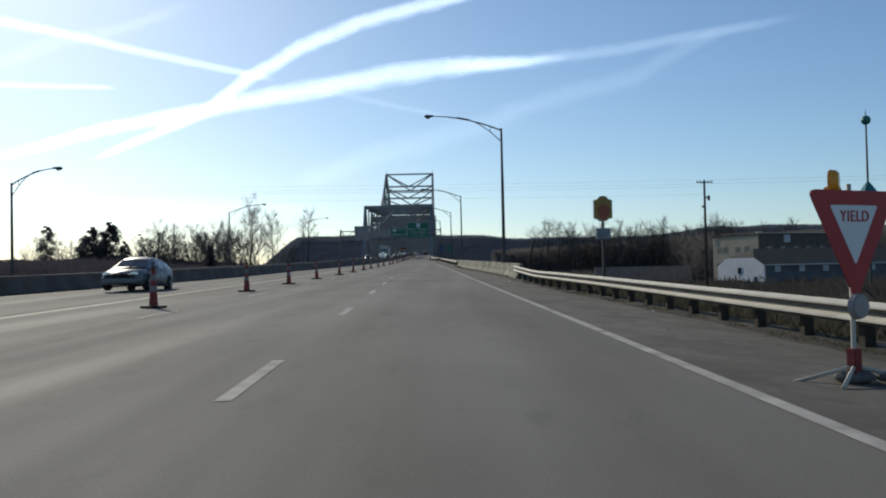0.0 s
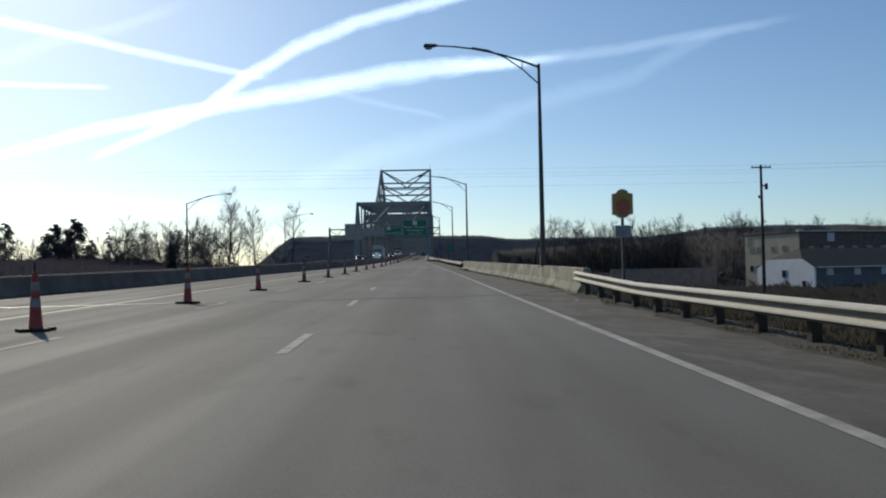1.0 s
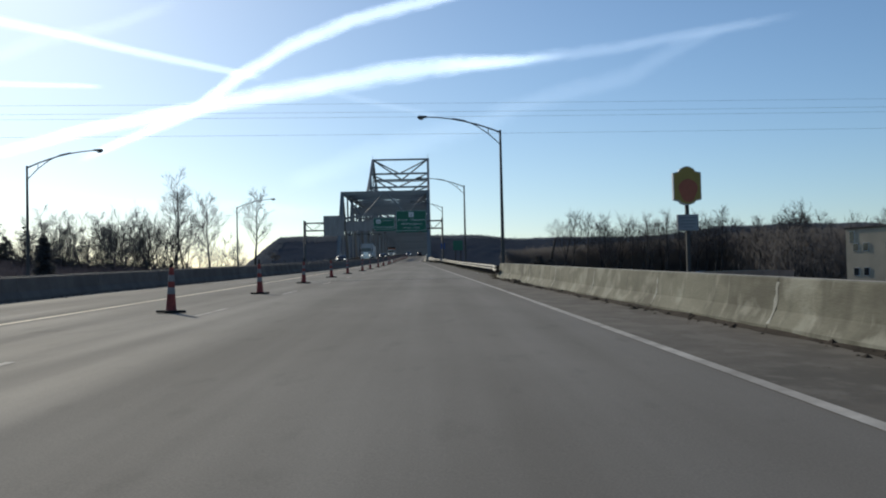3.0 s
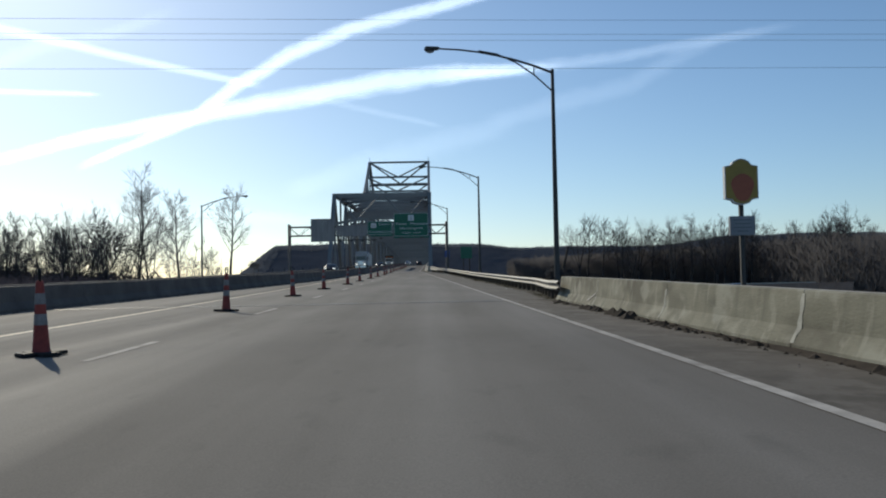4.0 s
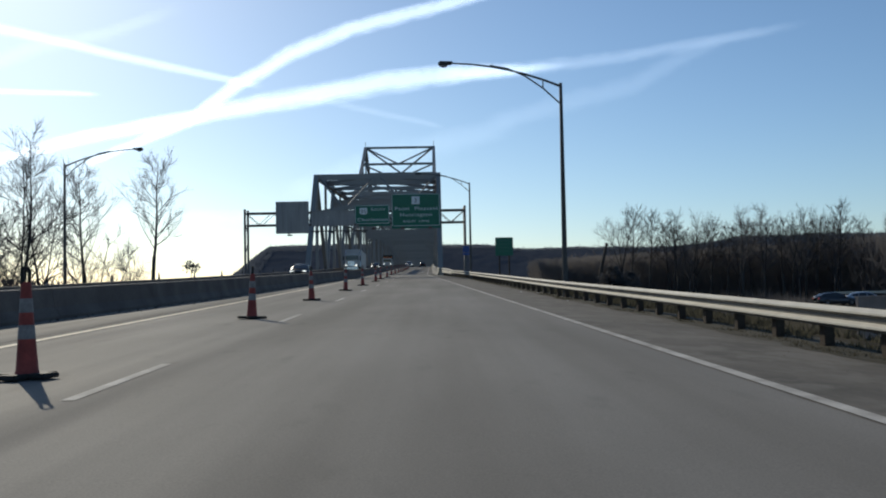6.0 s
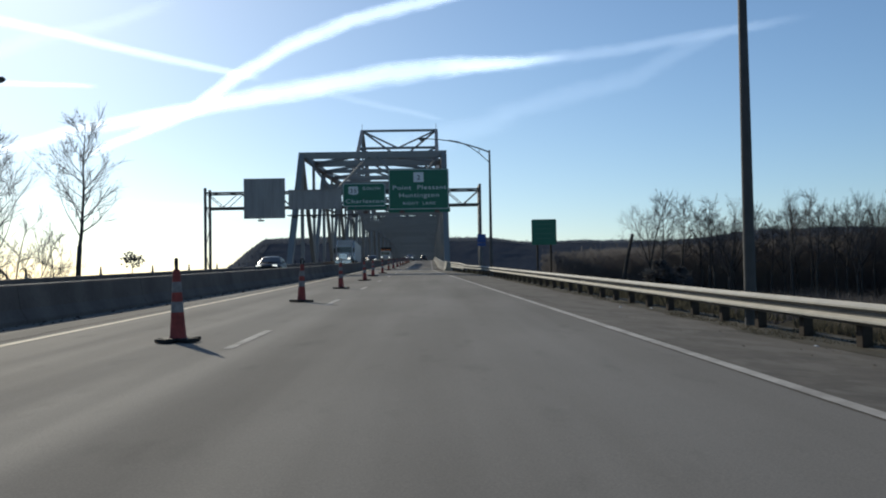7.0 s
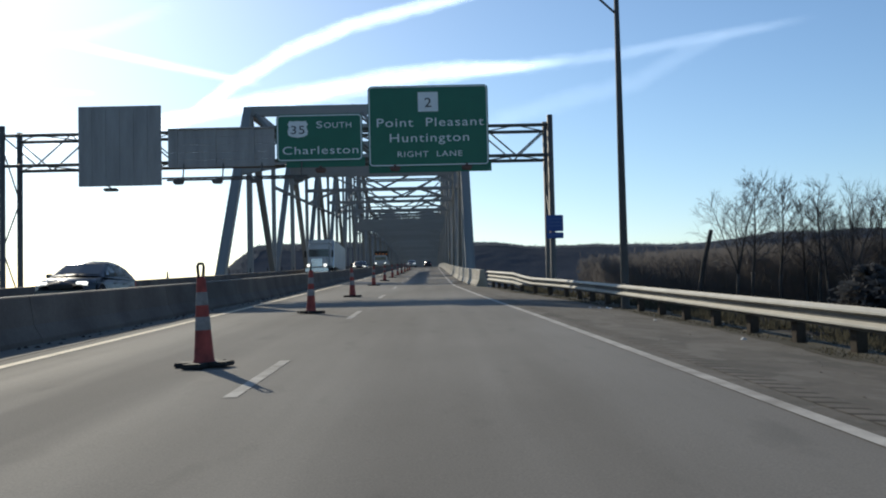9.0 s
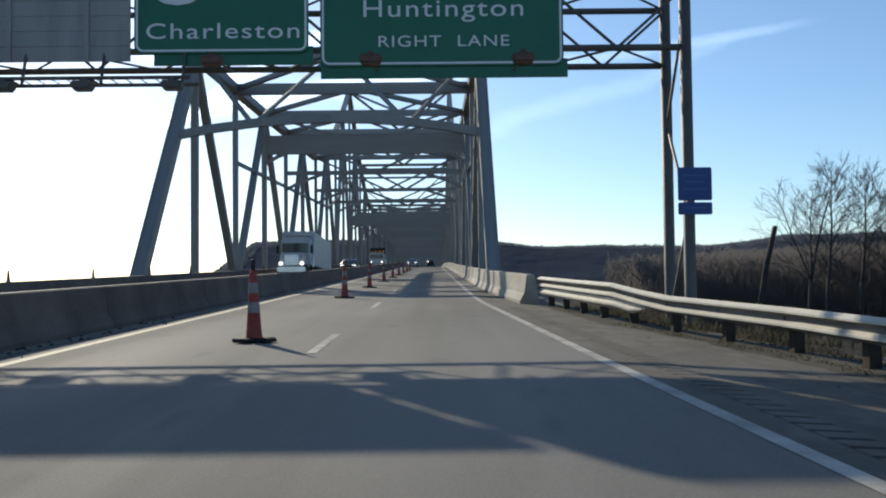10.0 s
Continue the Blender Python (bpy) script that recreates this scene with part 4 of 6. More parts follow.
# ---- yield sign on the shoulder ----
ys0 = 8.7
ysx = 9.62
yz = zs(ys0, ysx - xe(ys0))
SANDBAG = mat("grimy_sandbag_cloth", (0.20, 0.19, 0.18), 0.95, vary=0.25, scale=6.0, bump=0.4, fine=60.0)
ysign = thing("yield_sign", ysx, ys0, yz, "temporary red and white yield sign on a weighted stand", "road sign", rz=27)


def triangle(bm, size, y0, y1, r=0.06):
    """An upside-down equilateral plate with rounded corners, centred on its middle."""
    pts = []
    hgt = size * 0.866
    corners = [(-size / 2, hgt / 3), (size / 2, hgt / 3), (0, -hgt * 2 / 3)]
    for i, c in enumerate(corners):
        c, p, q = Vector(c), Vector(corners[i - 1]), Vector(corners[(i + 1) % 3])
        a, b = c + (p - c).normalized() * r * 1.7, c + (q - c).normalized() * r * 1.7
        for t in (0, 0.33, 0.67, 1):
            pts.append(a * (1 - t) ** 2 + c * 2 * t * (1 - t) + b * t * t)
    face = bm.faces.new([bm.verts.new((p.x, y0, p.y)) for p in pts])
    if y1 > y0:
        ext = bmesh.ops.extrude_face_region(bm, geom=[face])
        for v in ext["geom"]:
            if isinstance(v, bmesh.types.BMVert):
                v.co.y = y1
    bmesh.ops.recalc_face_normals(bm, faces=bm.faces)
    return bm


PZ = 1.425
at(part("plate", triangle(bmesh.new(), 1.17, 0, 0.012), RED, ysign), 0, 0, PZ)
inner = at(part("face", triangle(bmesh.new(), 0.63, -0.004, -0.001, 0.02), SIGNWHITE, ysign, "white centre of the sign"), 0, 0, PZ + 0.02)
words("YIELD", inner, 0.37, 0.115, 0.0, -0.008, 0.035, RED, "red lettering")
tube("mast", [(0, 0.05, 0.05), (0, 0.05, PZ + 0.4)], 0.022, GALV, ysign, 8)
bm = bmesh.new()
bmesh.ops.create_cone(bm, cap_ends=True, segments=20, radius1=0.125, radius2=0.11, depth=0.07)
bmesh.ops.bevel(bm, geom=list(bm.edges), offset=0.012, segments=2, affect="EDGES")
part("bracket", bm, SIGNBACK, ysign, "round grey clamp at the tip of the sign").matrix_local = pose(0, -0.02, PZ - 0.72, 90, 0, 0)
for a in (30, 150, 210, 330):
    tube("leg", [(0, 0.05, 0.16), (0.55 * math.cos(radians(a)), 0.05 + 0.55 * math.sin(radians(a)), 0.02)], 0.02, GALV, ysign, 6)
boxed("spring_cover", (-0.05, 0.05, 0.0, 0.1, 0.1, 0.32), ORANGE, ysign, 0.01)
bm = bmesh.new()
bmesh.ops.create_cone(bm, cap_ends=True, segments=18, radius1=0.12, radius2=0.10, depth=0.09)
bmesh.ops.bevel(bm, geom=list(bm.edges), offset=0.015, segments=2, affect="EDGES")
lens = part("warning_light", bm, AMBER, ysign, "amber flashing lamp")
lens.matrix_local = pose(-0.19, 0.05, PZ + 0.415, 90, 25, 35)
boxed("light_box", (-0.29, -0.12, 0.02, 0.09, PZ + 0.24, PZ + 0.37), AMBER, ysign, 0.01)
for x in (0.0, 0.37):
    bag = bmesh.new()
    bmesh.ops.create_uvsphere(bag, u_segments=14, v_segments=8, radius=0.15)
    for v in bag.verts:
        v.co.z = max(-0.05, v.co.z * 0.5 + 0.012 * math.sin(v.co.x * 40))
        v.co.x *= 1.3
    sb = part("sandbag", bag, SANDBAG)
    sb.matrix_world = pose(ysx + x, ys0 + 0.1, yz + 0.055, 0, 0, 30 * x)
    tagged(sb, "pale grey sandbag weighing down the sign stand", "sandbag")

# green pole with a ball-shaped head, far behind the sign
gp = thing("lamp_post", 51.0, 100.0, ground_z(51, 100), "tall thin grey-green pole with a ball-shaped head", "lamp post")
ph = 16.6 - ground_z(51, 100)
TEAL = mat("teal_green_metal", (0.05, 0.22, 0.20), 0.4, 0.2, vary=0.08)
tube("pole", [(0, 0, 0), (0, 0, ph)], [0.16, 0.09], POLE, gp)
bm = bmesh.new()
bmesh.ops.create_uvsphere(bm, u_segments=12, v_segments=8, radius=0.5)
at(part("head", bm, TEAL, gp), 0, 0, ph)
bm = bmesh.new()
bmesh.ops.create_cone(bm, cap_ends=True, segments=8, radius1=1.1, radius2=0.1, depth=1.3, matrix=Matrix.Translation((0, 0, 9.5 - ground_z(51, 100))))
part("collar", bm, TEAL, gp, "flared dull green hood round the pole")
tube("spike", [(0, 0, ph + 0.4), (0, 0, ph + 1.1)], [0.08, 0.02], TEAL, gp)

# ---- utility poles and wires ----
UP = (38.4, 116.4)


def utility_pole(x, y, top, label):
    foot = ground_z(x, y)
    p = thing("utility_pole", x, y, foot, label, "utility pole", "utility poles")
    h = top - foot
    tube("pole", [(0, 0, -0.5), (0, 0, h)], [0.19, 0.12], WOODPOST, p, 10)
    boxed("crossarm", (-1.0, 1.0, -0.16, -0.04, h - 0.35, h - 0.22), WOODPOST, p, 0.01)
    for dx in (-0.9, -0.45, 0.45, 0.9):
        tube("insulator", [(dx, -0.1, h - 0.22), (dx, -0.1, h - 0.02)], [0.05, 0.03], GREYWALL, p, 8)
    boxed("transformer_bracket", (0.12, 0.55, -0.08, 0.08, h - 2.2, h - 2.05), POLE, p)
    tube("transformer", [(0.5, 0, h - 2.5), (0.5, 0, h - 1.9)], [0.16, 0.16], POLE, p, 10)
    tube("spool", [(-0.25, 0, h - 3.4), (-0.25, 0, h - 3.1)], [0.1, 0.1], POLE, p, 8)
    return p


utility_pole(UP[0], UP[1], 12.2, "dark timber utility pole with crossarm and wires")
utility_pole(-66.0, 110.0, 12.6, "dark timber utility pole with crossarm and wires")
for dz, dy in ((-1.75, 0.0), (-0.85, -0.4), (-0.45, 0.3), (-0.02, 0.0)):
    a, b = Vector((UP[0], UP[1] + dy, 12.2 + dz)), Vector((-66.0, 110 + dy, 12.6 + dz))
    pts = [a.lerp(b, t) - Vector((0, 0, 0.22 * 4 * t * (1 - t))) for t in [i / 24 for i in range(25)]]
    w = tube("power_line", pts, 0.0055, WIRE, None, 5)
    tagged(w, "thin dark power line strung across the highway", "power line", "power lines")
for dz in (-0.02, -0.45):
    a, b = Vector((UP[0], UP[1], 12.2 + dz)), Vector((160.0, 90.0, 12.0 + dz))
    pts = [a.lerp(b, t) - Vector((0, 0, 0.5 * 4 * t * (1 - t))) for t in [i / 16 for i in range(17)]]
    tagged(tube("power_line", pts, 0.008, WIRE, None, 5), "thin dark power line leaving the utility pole", "power line", "power lines")

# ---- roadside green sign on two posts ----
rs = thing("roadside_sign", 8.1, 192.5, ground_z(8.1, 192.5), "green roadside sign on two posts behind the guardrail", "road sign")
rb = 6.02 - ground_z(8.1, 192.5)
at(part("panel", rounded_plate(1.32, 1.36, 0.07, 0.02), GREEN, rs), 0, 0, rb + 0.68)
at(part("border", border_ring(1.28, 1.32, 0.06, 0.014), DIMTEXT, rs, "thin faded border"), 0, -0.004, rb + 0.68)
for dz, w in ((1.1, 0.9), (0.86, 0.8), (0.6, 0.95), (0.34, 0.7)):
    boxed("text_bar", (-w / 2, w / 2, -0.005, -0.001, rb + dz - 0.028, rb + dz + 0.028), DIMTEXT, rs)
for x in (-0.36, 0.36):
    boxed("post", (x - 0.05, x + 0.05, 0.021, 0.13, -0.6, rb + 1.25), WOODPOST, rs)


# ---- roadside motel sign ----
DIMBAR = mat("faded_board_lettering", (0.20, 0.20, 0.21), 0.7, vary=0.1)
hs = thing("motel_sign", 37.45, 183.35, ground_z(37.45, 183.35), "yellow and red motel pole sign above a grey reader board", "pole sign")
hb = ground_z(37.45, 183.35)
boxed("pole", (-0.22, 0.22, -0.1, 0.34, -0.5, 11.2 - hb), POLE, hs, 0.02)
bm = bmesh.new()
prof = [(-1.8, 11.6), (-1.8, 15.1), (-1.1, 15.25), (-0.85, 15.6), (-0.4, 15.85), (0, 15.93), (0.4, 15.85), (0.85, 15.6), (1.1, 15.25), (1.8, 15.1), (1.8, 11.6), (1.1, 11.45), (0.85, 11.15), (0.4, 10.98), (0, 10.92), (-0.4, 10.98), (-0.85, 11.15), (-1.1, 11.45)]
face = bm.faces.new([bm.verts.new((x, -0.35, z - hb)) for x, z in prof])
ext = bmesh.ops.extrude_face_region(bm, geom=[face])
for v in ext["geom"]:
    if isinstance(v, bmesh.types.BMVert):
        v.co.y = 0.35
bmesh.ops.recalc_face_normals(bm, faces=bm.faces)
part("cabinet", bm, SIDING, hs, "pale sheet-metal cabinet")
bm = bmesh.new()
face = bm.faces.new([bm.verts.new((x * 0.95, -0.37, (z - 13.4) * 0.955 + 13.4 - hb)) for x, z in prof])
bmesh.ops.recalc_face_normals(bm, faces=bm.faces)
part("face", bm, SIGNYELLOW, hs, "yellow sign face")
bm = bmesh.new()
bm.faces.new([bm.verts.new((0.1 + 1.2 * math.cos(a) * (1.0 + 0.12 * math.sin(3 * a)), -0.38, 12.8 - hb + 1.5 * math.sin(a))) for a in [2 * math.pi * i / 22 for i in range(22)]])
part("emblem", bm, SIGNORANGE, hs, "orange-red blot of an emblem")
boxed("reader_board", (-1.35, 1.35, -0.3, 0.3, 7.65 - hb, 9.72 - hb), GREYWALL, hs, 0.04)
for dz, half in ((9.3, 1.0), (8.9, 0.8), (8.5, 0.95), (8.1, 0.6)):
    boxed("text_bar", (-half, half, -0.31, -0.302, dz - 0.05 - hb, dz + 0.05 - hb), DIMBAR, hs)


# ---- buildings on the low ground ----
def window(parent, x, y, z, w, h, normal, pane=GLASS):
    """A framed window set on a wall that faces -y or -x."""
    fr = bmesh.new()
    if normal == "y":
        box(fr, x - w / 2 - 0.04, x + w / 2 + 0.04, y - 0.06, y - 0.002, z - 0.05, z + h + 0.04)
        g = (x - w / 2, x + w / 2, y - 0.075, y - 0.061, z, z + h)
    else:
        box(fr, y - 0.06, y - 0.002, x - w / 2 - 0.04, x + w / 2 + 0.04, z - 0.05, z + h + 0.04)
        g = (y - 0.075, y - 0.061, x - w / 2, x + w / 2, z, z + h)
    win = part("window", fr, SIDING, parent)
    boxed("pane", g, pane, win)


def hall(name, x, y, w, d, h, material, label, roof="flat", front=(), end=(), rz=0.0, front_mat=None, end_mat=None):
    """A building whose corner nearest the road stands at x, y; front and end list the windows as (along, sill, width, height)."""
    z = BASE - 0.3
    b = thing(name, x, y, z, label, "building", rz=rz)
    boxed("wall", (0, w, 0, d, 0, h), material, b)
    if front_mat:
        boxed("front_cladding", (-0.02, w + 0.02, -0.08, -0.003, 0, h), front_mat, b)
    if end_mat:
        bm = bmesh.new()
        side = [(-0.02, 0), (d + 0.02, 0), (d + 0.02, h - 0.12), (d - 2.5, h + 1.1), (2.5, h + 1.1), (-0.02, h - 0.12)]
        for x in (-0.26, -0.003):
            bm.faces.new([bm.verts.new((x, yy, zz)) for yy, zz in side])
        bmesh.ops.bridge_loops(bm, edges=list(bm.edges))
        bmesh.ops.recalc_face_normals(bm, faces=bm.faces)
        part("end_cladding", bm, end_mat, b, "white clapboard end wall")
    if roof == "flat":
        boxed("roof", (-0.12, w + 0.12, -0.12, d + 0.12, h, h + 0.22), ROOF, b)
        boxed("parapet", (-0.2, w + 0.2, -0.2, 0.05, h + 0.22, h + 0.4), material, b)
    else:
        bm = bmesh.new()
        ridge = h + d * 0.21
        vs = [(-0.2, -0.6, h - 0.1), (w + 0.2, -0.6, h - 0.1), (w + 0.2, d + 0.6, h - 0.1), (-0.2, d + 0.6, h - 0.1), (2.4, d / 2, ridge), (w - 3.2, d / 2, ridge), (-0.2, 2.55, h + 1.15), (-0.2, d - 2.55, h + 1.15)]
        vv = [bm.verts.new(p) for p in vs]
        for q in ((0, 1, 5, 4, 6), (2, 3, 7, 4, 5), (1, 2, 5), (7, 6, 4), (3, 0, 6, 7), (3, 2, 1, 0)):
            bm.faces.new([vv[i] for i in q])
        part("roof", bm, ROOF, b)
        boxed("gutter", (-0.22, w + 0.22, -0.7, -0.6, h - 0.2, h - 0.06), SIDING, b)
    for xx, zz, ww, hh in front:
        window(b, xx, -0.08 if front_mat else 0, zz, ww, hh, "y", PALEWHITE if roof == "hip" else GLASS)
    for yy, zz, ww, hh in end:
        window(b, yy, -0.26 if end_mat else 0, zz, ww, hh, "x")
    return b


# front colour of the motel, darker than its tan end
BROWNFRONT = mat("dark_brown_front", (0.15, 0.122, 0.10), 0.9, vary=0.2, scale=1.2, fine=10.0)
# pale white, for the long building's front panes and the sign board
PALEWHITE = mat("pale_white_surface", (0.55, 0.56, 0.58), 0.7, vary=0.1, scale=2.0)
motel = hall("motel_building", 64.5, 175.2, 19.0, 13.3, 9.3, TAN, "flat-roofed building with a tan rendered end and dark brown front", "flat",
             [(2.4 + 3.1 * k, z, 1.0, 1.2) for k in range(6) for z in (2.9, 5.9)],
             [(y, z, 0.85, 1.0) for y in (3.6, 6.2, 9.9, 11.6) for z in (3.2, 6.4)] + [(12.2, 7.55, 0.8, 1.5)], 21.3, BROWNFRONT)
boxed("sign_panel", (5.7, 7.2, -0.2, -0.082, 7.9, 9.3), PALEWHITE, motel, 0.02, "pale square sign board")
boxed("roof_unit", (0.6, 1.5, 0.6, 1.4, 9.5, 9.95), GALV, motel, 0.03, "bright metal roof vent")
hall("long_building", 56.8, 149.4, 34.0, 12.3, 3.75, DARKSIDING, "long blue-grey building, white end wall, dark hipped roof", "hip",
     [(2.3 + 4.6 * k, 2.6, 0.95, 0.8) for k in range(7)], [(6.2, 2.3, 0.9, 1.0), (2.1, 0.6, 0.7, 1.2)], 18.0, None, SIDING)
LOWWALL = mat("dull_brown_block_wall", (0.31, 0.255, 0.22), 0.9, vary=0.15, scale=0.8)
low_wall = thing("retaining_wall", 38.75, 202.2, BASE + 0.1, "dull brown concrete wall holding up a car park", "wall", rz=20)
for x in steps(0, 24.0, 3.0)[:-1]:
    boxed("wall_panel", (x + 0.01, x + 2.99, 0, 0.3, -0.6, 3.58), LOWWALL, low_wall, 0.02)
boxed("coping", (-0.05, 24.05, -0.06, 0.36, 3.58, 3.74), LOWWALL, low_wall, 0.02)
pipe_rail = thing("parking_rail", 51.8, 238.0, 0.9, "pale rail along the far side of the car park", "rail")
boxed("rail", (0, 15.5, -0.06, 0.0, 1.2, 1.5), GALV, pipe_rail, 0.02)
for x in (0.3, 4.0, 7.7, 11.4, 15.1):
    tube("post", [(x, 0.06, -0.3), (x, 0.06, 1.45)], 0.05, DARKGALV, pipe_rail, 8)


# ---- vehicles ----
def car(x, y, rz, paint, label, kind="sedan", lights=False, level=None):
    """A car with its nose towards -y, shaped by sections from nose to tail."""
    z = zr(y) if level is None else level
    c = thing("car", x, y, z, label, "car")
    c.matrix_world = pose(x, y, z, -1.6 if level is None else 0.0, 0, rz)
    tail = 1.02 if kind == "sedan" else 1.1
    low = [(-2.3, 0.45, 0.62, 0.66), (-2.2, 0.28, 0.74, 0.80), (-1.6, 0.22, 0.84, 0.88), (-0.9, 0.20, 0.93, 0.91), (0.0, 0.20, 0.95, 0.92), (1.2, 0.20, 0.98, 0.92), (1.9, 0.24, tail, 0.88), (2.25, 0.34, tail - 0.02, 0.80), (2.32, 0.5, 0.85, 0.74)]
    v, f = [], []
    ring = [(-1, 0), (-1.0, 0.45), (-0.96, 0.8), (-0.86, 1), (0, 1.03), (0.86, 1), (0.96, 0.8), (1.0, 0.45), (1, 0)]
    for i, (yy, z0, z1, hw) in enumerate(low):
        v += [(a * hw, yy, z0 + (z1 - z0) * b) for a, b in ring]
        if i:
            n = len(ring)
            f += [((i - 1) * n + k, (i - 1) * n + k + 1, i * n + k + 1, i * n + k) for k in range(n - 1)]
            f.append(((i - 1) * n + n - 1, (i - 1) * n, i * n, i * n + n - 1))
    f += [tuple(range(9)), tuple(range(len(v) - 1, len(v) - 10, -1))]
    from_data("body", v, f, paint, c, True)
    back = 1.62 if kind == "sedan" else 2.12
    # the upper shell, with the panes set 6 mm proud of it
    cab = [(-1.08, 0.95, 0.80), (-0.30, 1.37, 0.65), (0.25, 1.47, 0.62), (0.95, 1.44, 0.62), (back - 0.45, 1.33 if kind == "wagon" else 1.24, 0.63), (back, 1.0, 0.72)]
    v, f = [], []
    for i, (yy, top, hw) in enumerate(cab):
        v += [(-0.86, yy, 0.90), (-hw - 0.01, yy, top - 0.05), (-hw + 0.1, yy, top), (0, yy, top + 0.03), (hw - 0.1, yy, top), (hw + 0.01, yy, top - 0.05), (0.86, yy, 0.90)]
        if i:
            f += [((i - 1) * 7 + k, (i - 1) * 7 + k + 1, i * 7 + k + 1, i * 7 + k) for k in range(6)]
    from_data("roof_shell", v, f, paint, c, True)

    def side_x(yy, zz):
        k = max(i for i in range(5) if cab[i][0] <= yy)
        q = (yy - cab[k][0]) / (cab[k + 1][0] - cab[k][0])
        top = cab[k][1] + q * (cab[k + 1][1] - cab[k][1]) - 0.05
        hw = cab[k][2] + q * (cab[k + 1][2] - cab[k][2]) + 0.01
        return 0.86 + (hw - 0.86) * (zz - 0.90) / (top - 0.90) + 0.012

    def top_at(yy):
        return lerp_table([(r[0], r[1]) for r in cab], yy)

    for s in (-1, 1):
        for a, b in ((-0.78, 0.12), (0.20, 1.02), (1.10, back - 0.34)):
            cols = [a + (b - a) * k / 4 for k in range(5)]
            v = [(s * side_x(yy, zz), yy, zz) for yy in cols for zz in (0.99, max(1.03, top_at(yy) - 0.10))]
            from_data("side_window", v, [(2 * k, 2 * k + 1, 2 * k + 3, 2 * k + 2) for k in range(4)], GLASS, c)
        for yy in (-0.88, 0.16, 1.06):
            seam = [(s * (lerp_table([(r[0], r[3]) for r in low], yy) * 1.0 + 0.004), yy + 0.02 * (z - 0.6), z) for z in (0.34, 0.5, 0.66)]
            tube("door_seam", seam, 0.006, RUBBER, c, 4)
        for yy in (0.02, 0.92):
            boxed("door_handle", (s * 0.915 - 0.02, s * 0.915 + 0.02, yy - 0.2, yy - 0.04, 0.75, 0.785), paint, c, 0.008)
        for yy in (-1.42, 1.42):
            arch = [(s * 0.895, yy + 0.385 * math.cos(k * math.pi / 10), 0.33 + 0.385 * math.sin(k * math.pi / 10)) for k in range(11)]
            lip = tube("wheel_arch", arch, 0.035, paint, c, 6)
            # flat black half-disc stands for the shade inside the arch
            well = [(s * 0.925, yy, 0.33)] + [(s * 0.925, yy + 0.375 * math.cos(k * math.pi / 10), 0.33 + 0.375 * math.sin(k * math.pi / 10)) for k in range(11)]
            from_data("wheel_well_shade", well, [(0, k, k + 1) for k in range(1, 11)], RUBBER, lip)
        boxed("sill", (s * 0.89 - 0.03, s * 0.89 + 0.03, -1.0, 1.0, 0.20, 0.31), RUBBER, c, 0.01)

    def pane(name, y0, y1, lift):
        rows = [(y0 + (y1 - y0) * k / 3) for k in range(4)]
        v = []
        for yy in rows:
            hw = lerp_table([(r[0], r[2]) for r in cab], yy) - 0.10
            v += [(-hw, yy, top_at(yy) + lift), (0, yy, top_at(yy) + 0.03 + lift), (hw, yy, top_at(yy) + lift)]
        from_data(name, v, [(3 * k + j, 3 * k + j + 1, 3 * k + j + 4, 3 * k + j + 3) for k in range(3) for j in (0, 1)], GLASS, c)

    pane("windscreen", -1.0, -0.36, 0.014)
    pane("rear_window", back - 0.40, back - 0.06, 0.016)
    for s in (-1, 1):
        boxed("mirror", (s * 0.98 - 0.09, s * 0.98 + 0.09, -0.75, -0.62, 0.92, 1.05), paint, c, 0.02)
        lamp = bmesh.new()
        box(lamp, s * 0.58 - 0.17, s * 0.58 + 0.17, -2.27, -2.1, 0.60, 0.74, 0.03)
        part("headlight", lamp, HEADLIGHT if lights else CHROME, c)
        for yy in (-1.42, 1.42):
            wheel = bmesh.new()
            bmesh.ops.create_cone(wheel, cap_ends=True, segments=24, radius1=0.33, radius2=0.33, depth=0.22, matrix=pose(s * 0.845, yy, 0.33, 0, 90, 0))
            bmesh.ops.bevel(wheel, geom=[e for e in wheel.edges if len(e.link_faces) == 2 and e.calc_face_angle(0) > 1], offset=0.03, segments=2, affect="EDGES")
            tyre = part("tyre", wheel, RUBBER, c)
            rim = bmesh.new()
            bmesh.ops.create_cone(rim, cap_ends=True, segments=20, radius1=0.21, radius2=0.17, depth=0.03, matrix=pose(s * 0.962, yy, 0.33, 0, 90 * s, 0))
            part("rim", rim, RUBBER, tyre, "dark wheel centre")
            for k in range(5):
                spoke = bmesh.new()
                box(spoke, -0.012, 0.012, -0.032, 0.032, 0.02, 0.2, 0.006)
                part("spoke", spoke, SIGNBACK, tyre, "grey alloy spoke").matrix_local = pose(s * 0.984, yy, 0.33, 72 * k, 0, 0)
    boxed("grille", (-0.36, 0.36, -2.33, -2.2, 0.52, 0.66), RUBBER, c, 0.02)
    boxed("bumper", (-0.80, 0.80, -2.36, -2.15, 0.30, 0.48), paint, c, 0.05)
    boxed("rear_bumper", (-0.80, 0.80, 2.2, 2.38, 0.32, 0.52), paint, c, 0.05)
    for s in (-1, 1):
        boxed("tail_light", (s * 0.66 - 0.13, s * 0.66 + 0.13, 2.2, 2.335, 0.72, 0.9), RED, c, 0.02)
    return c


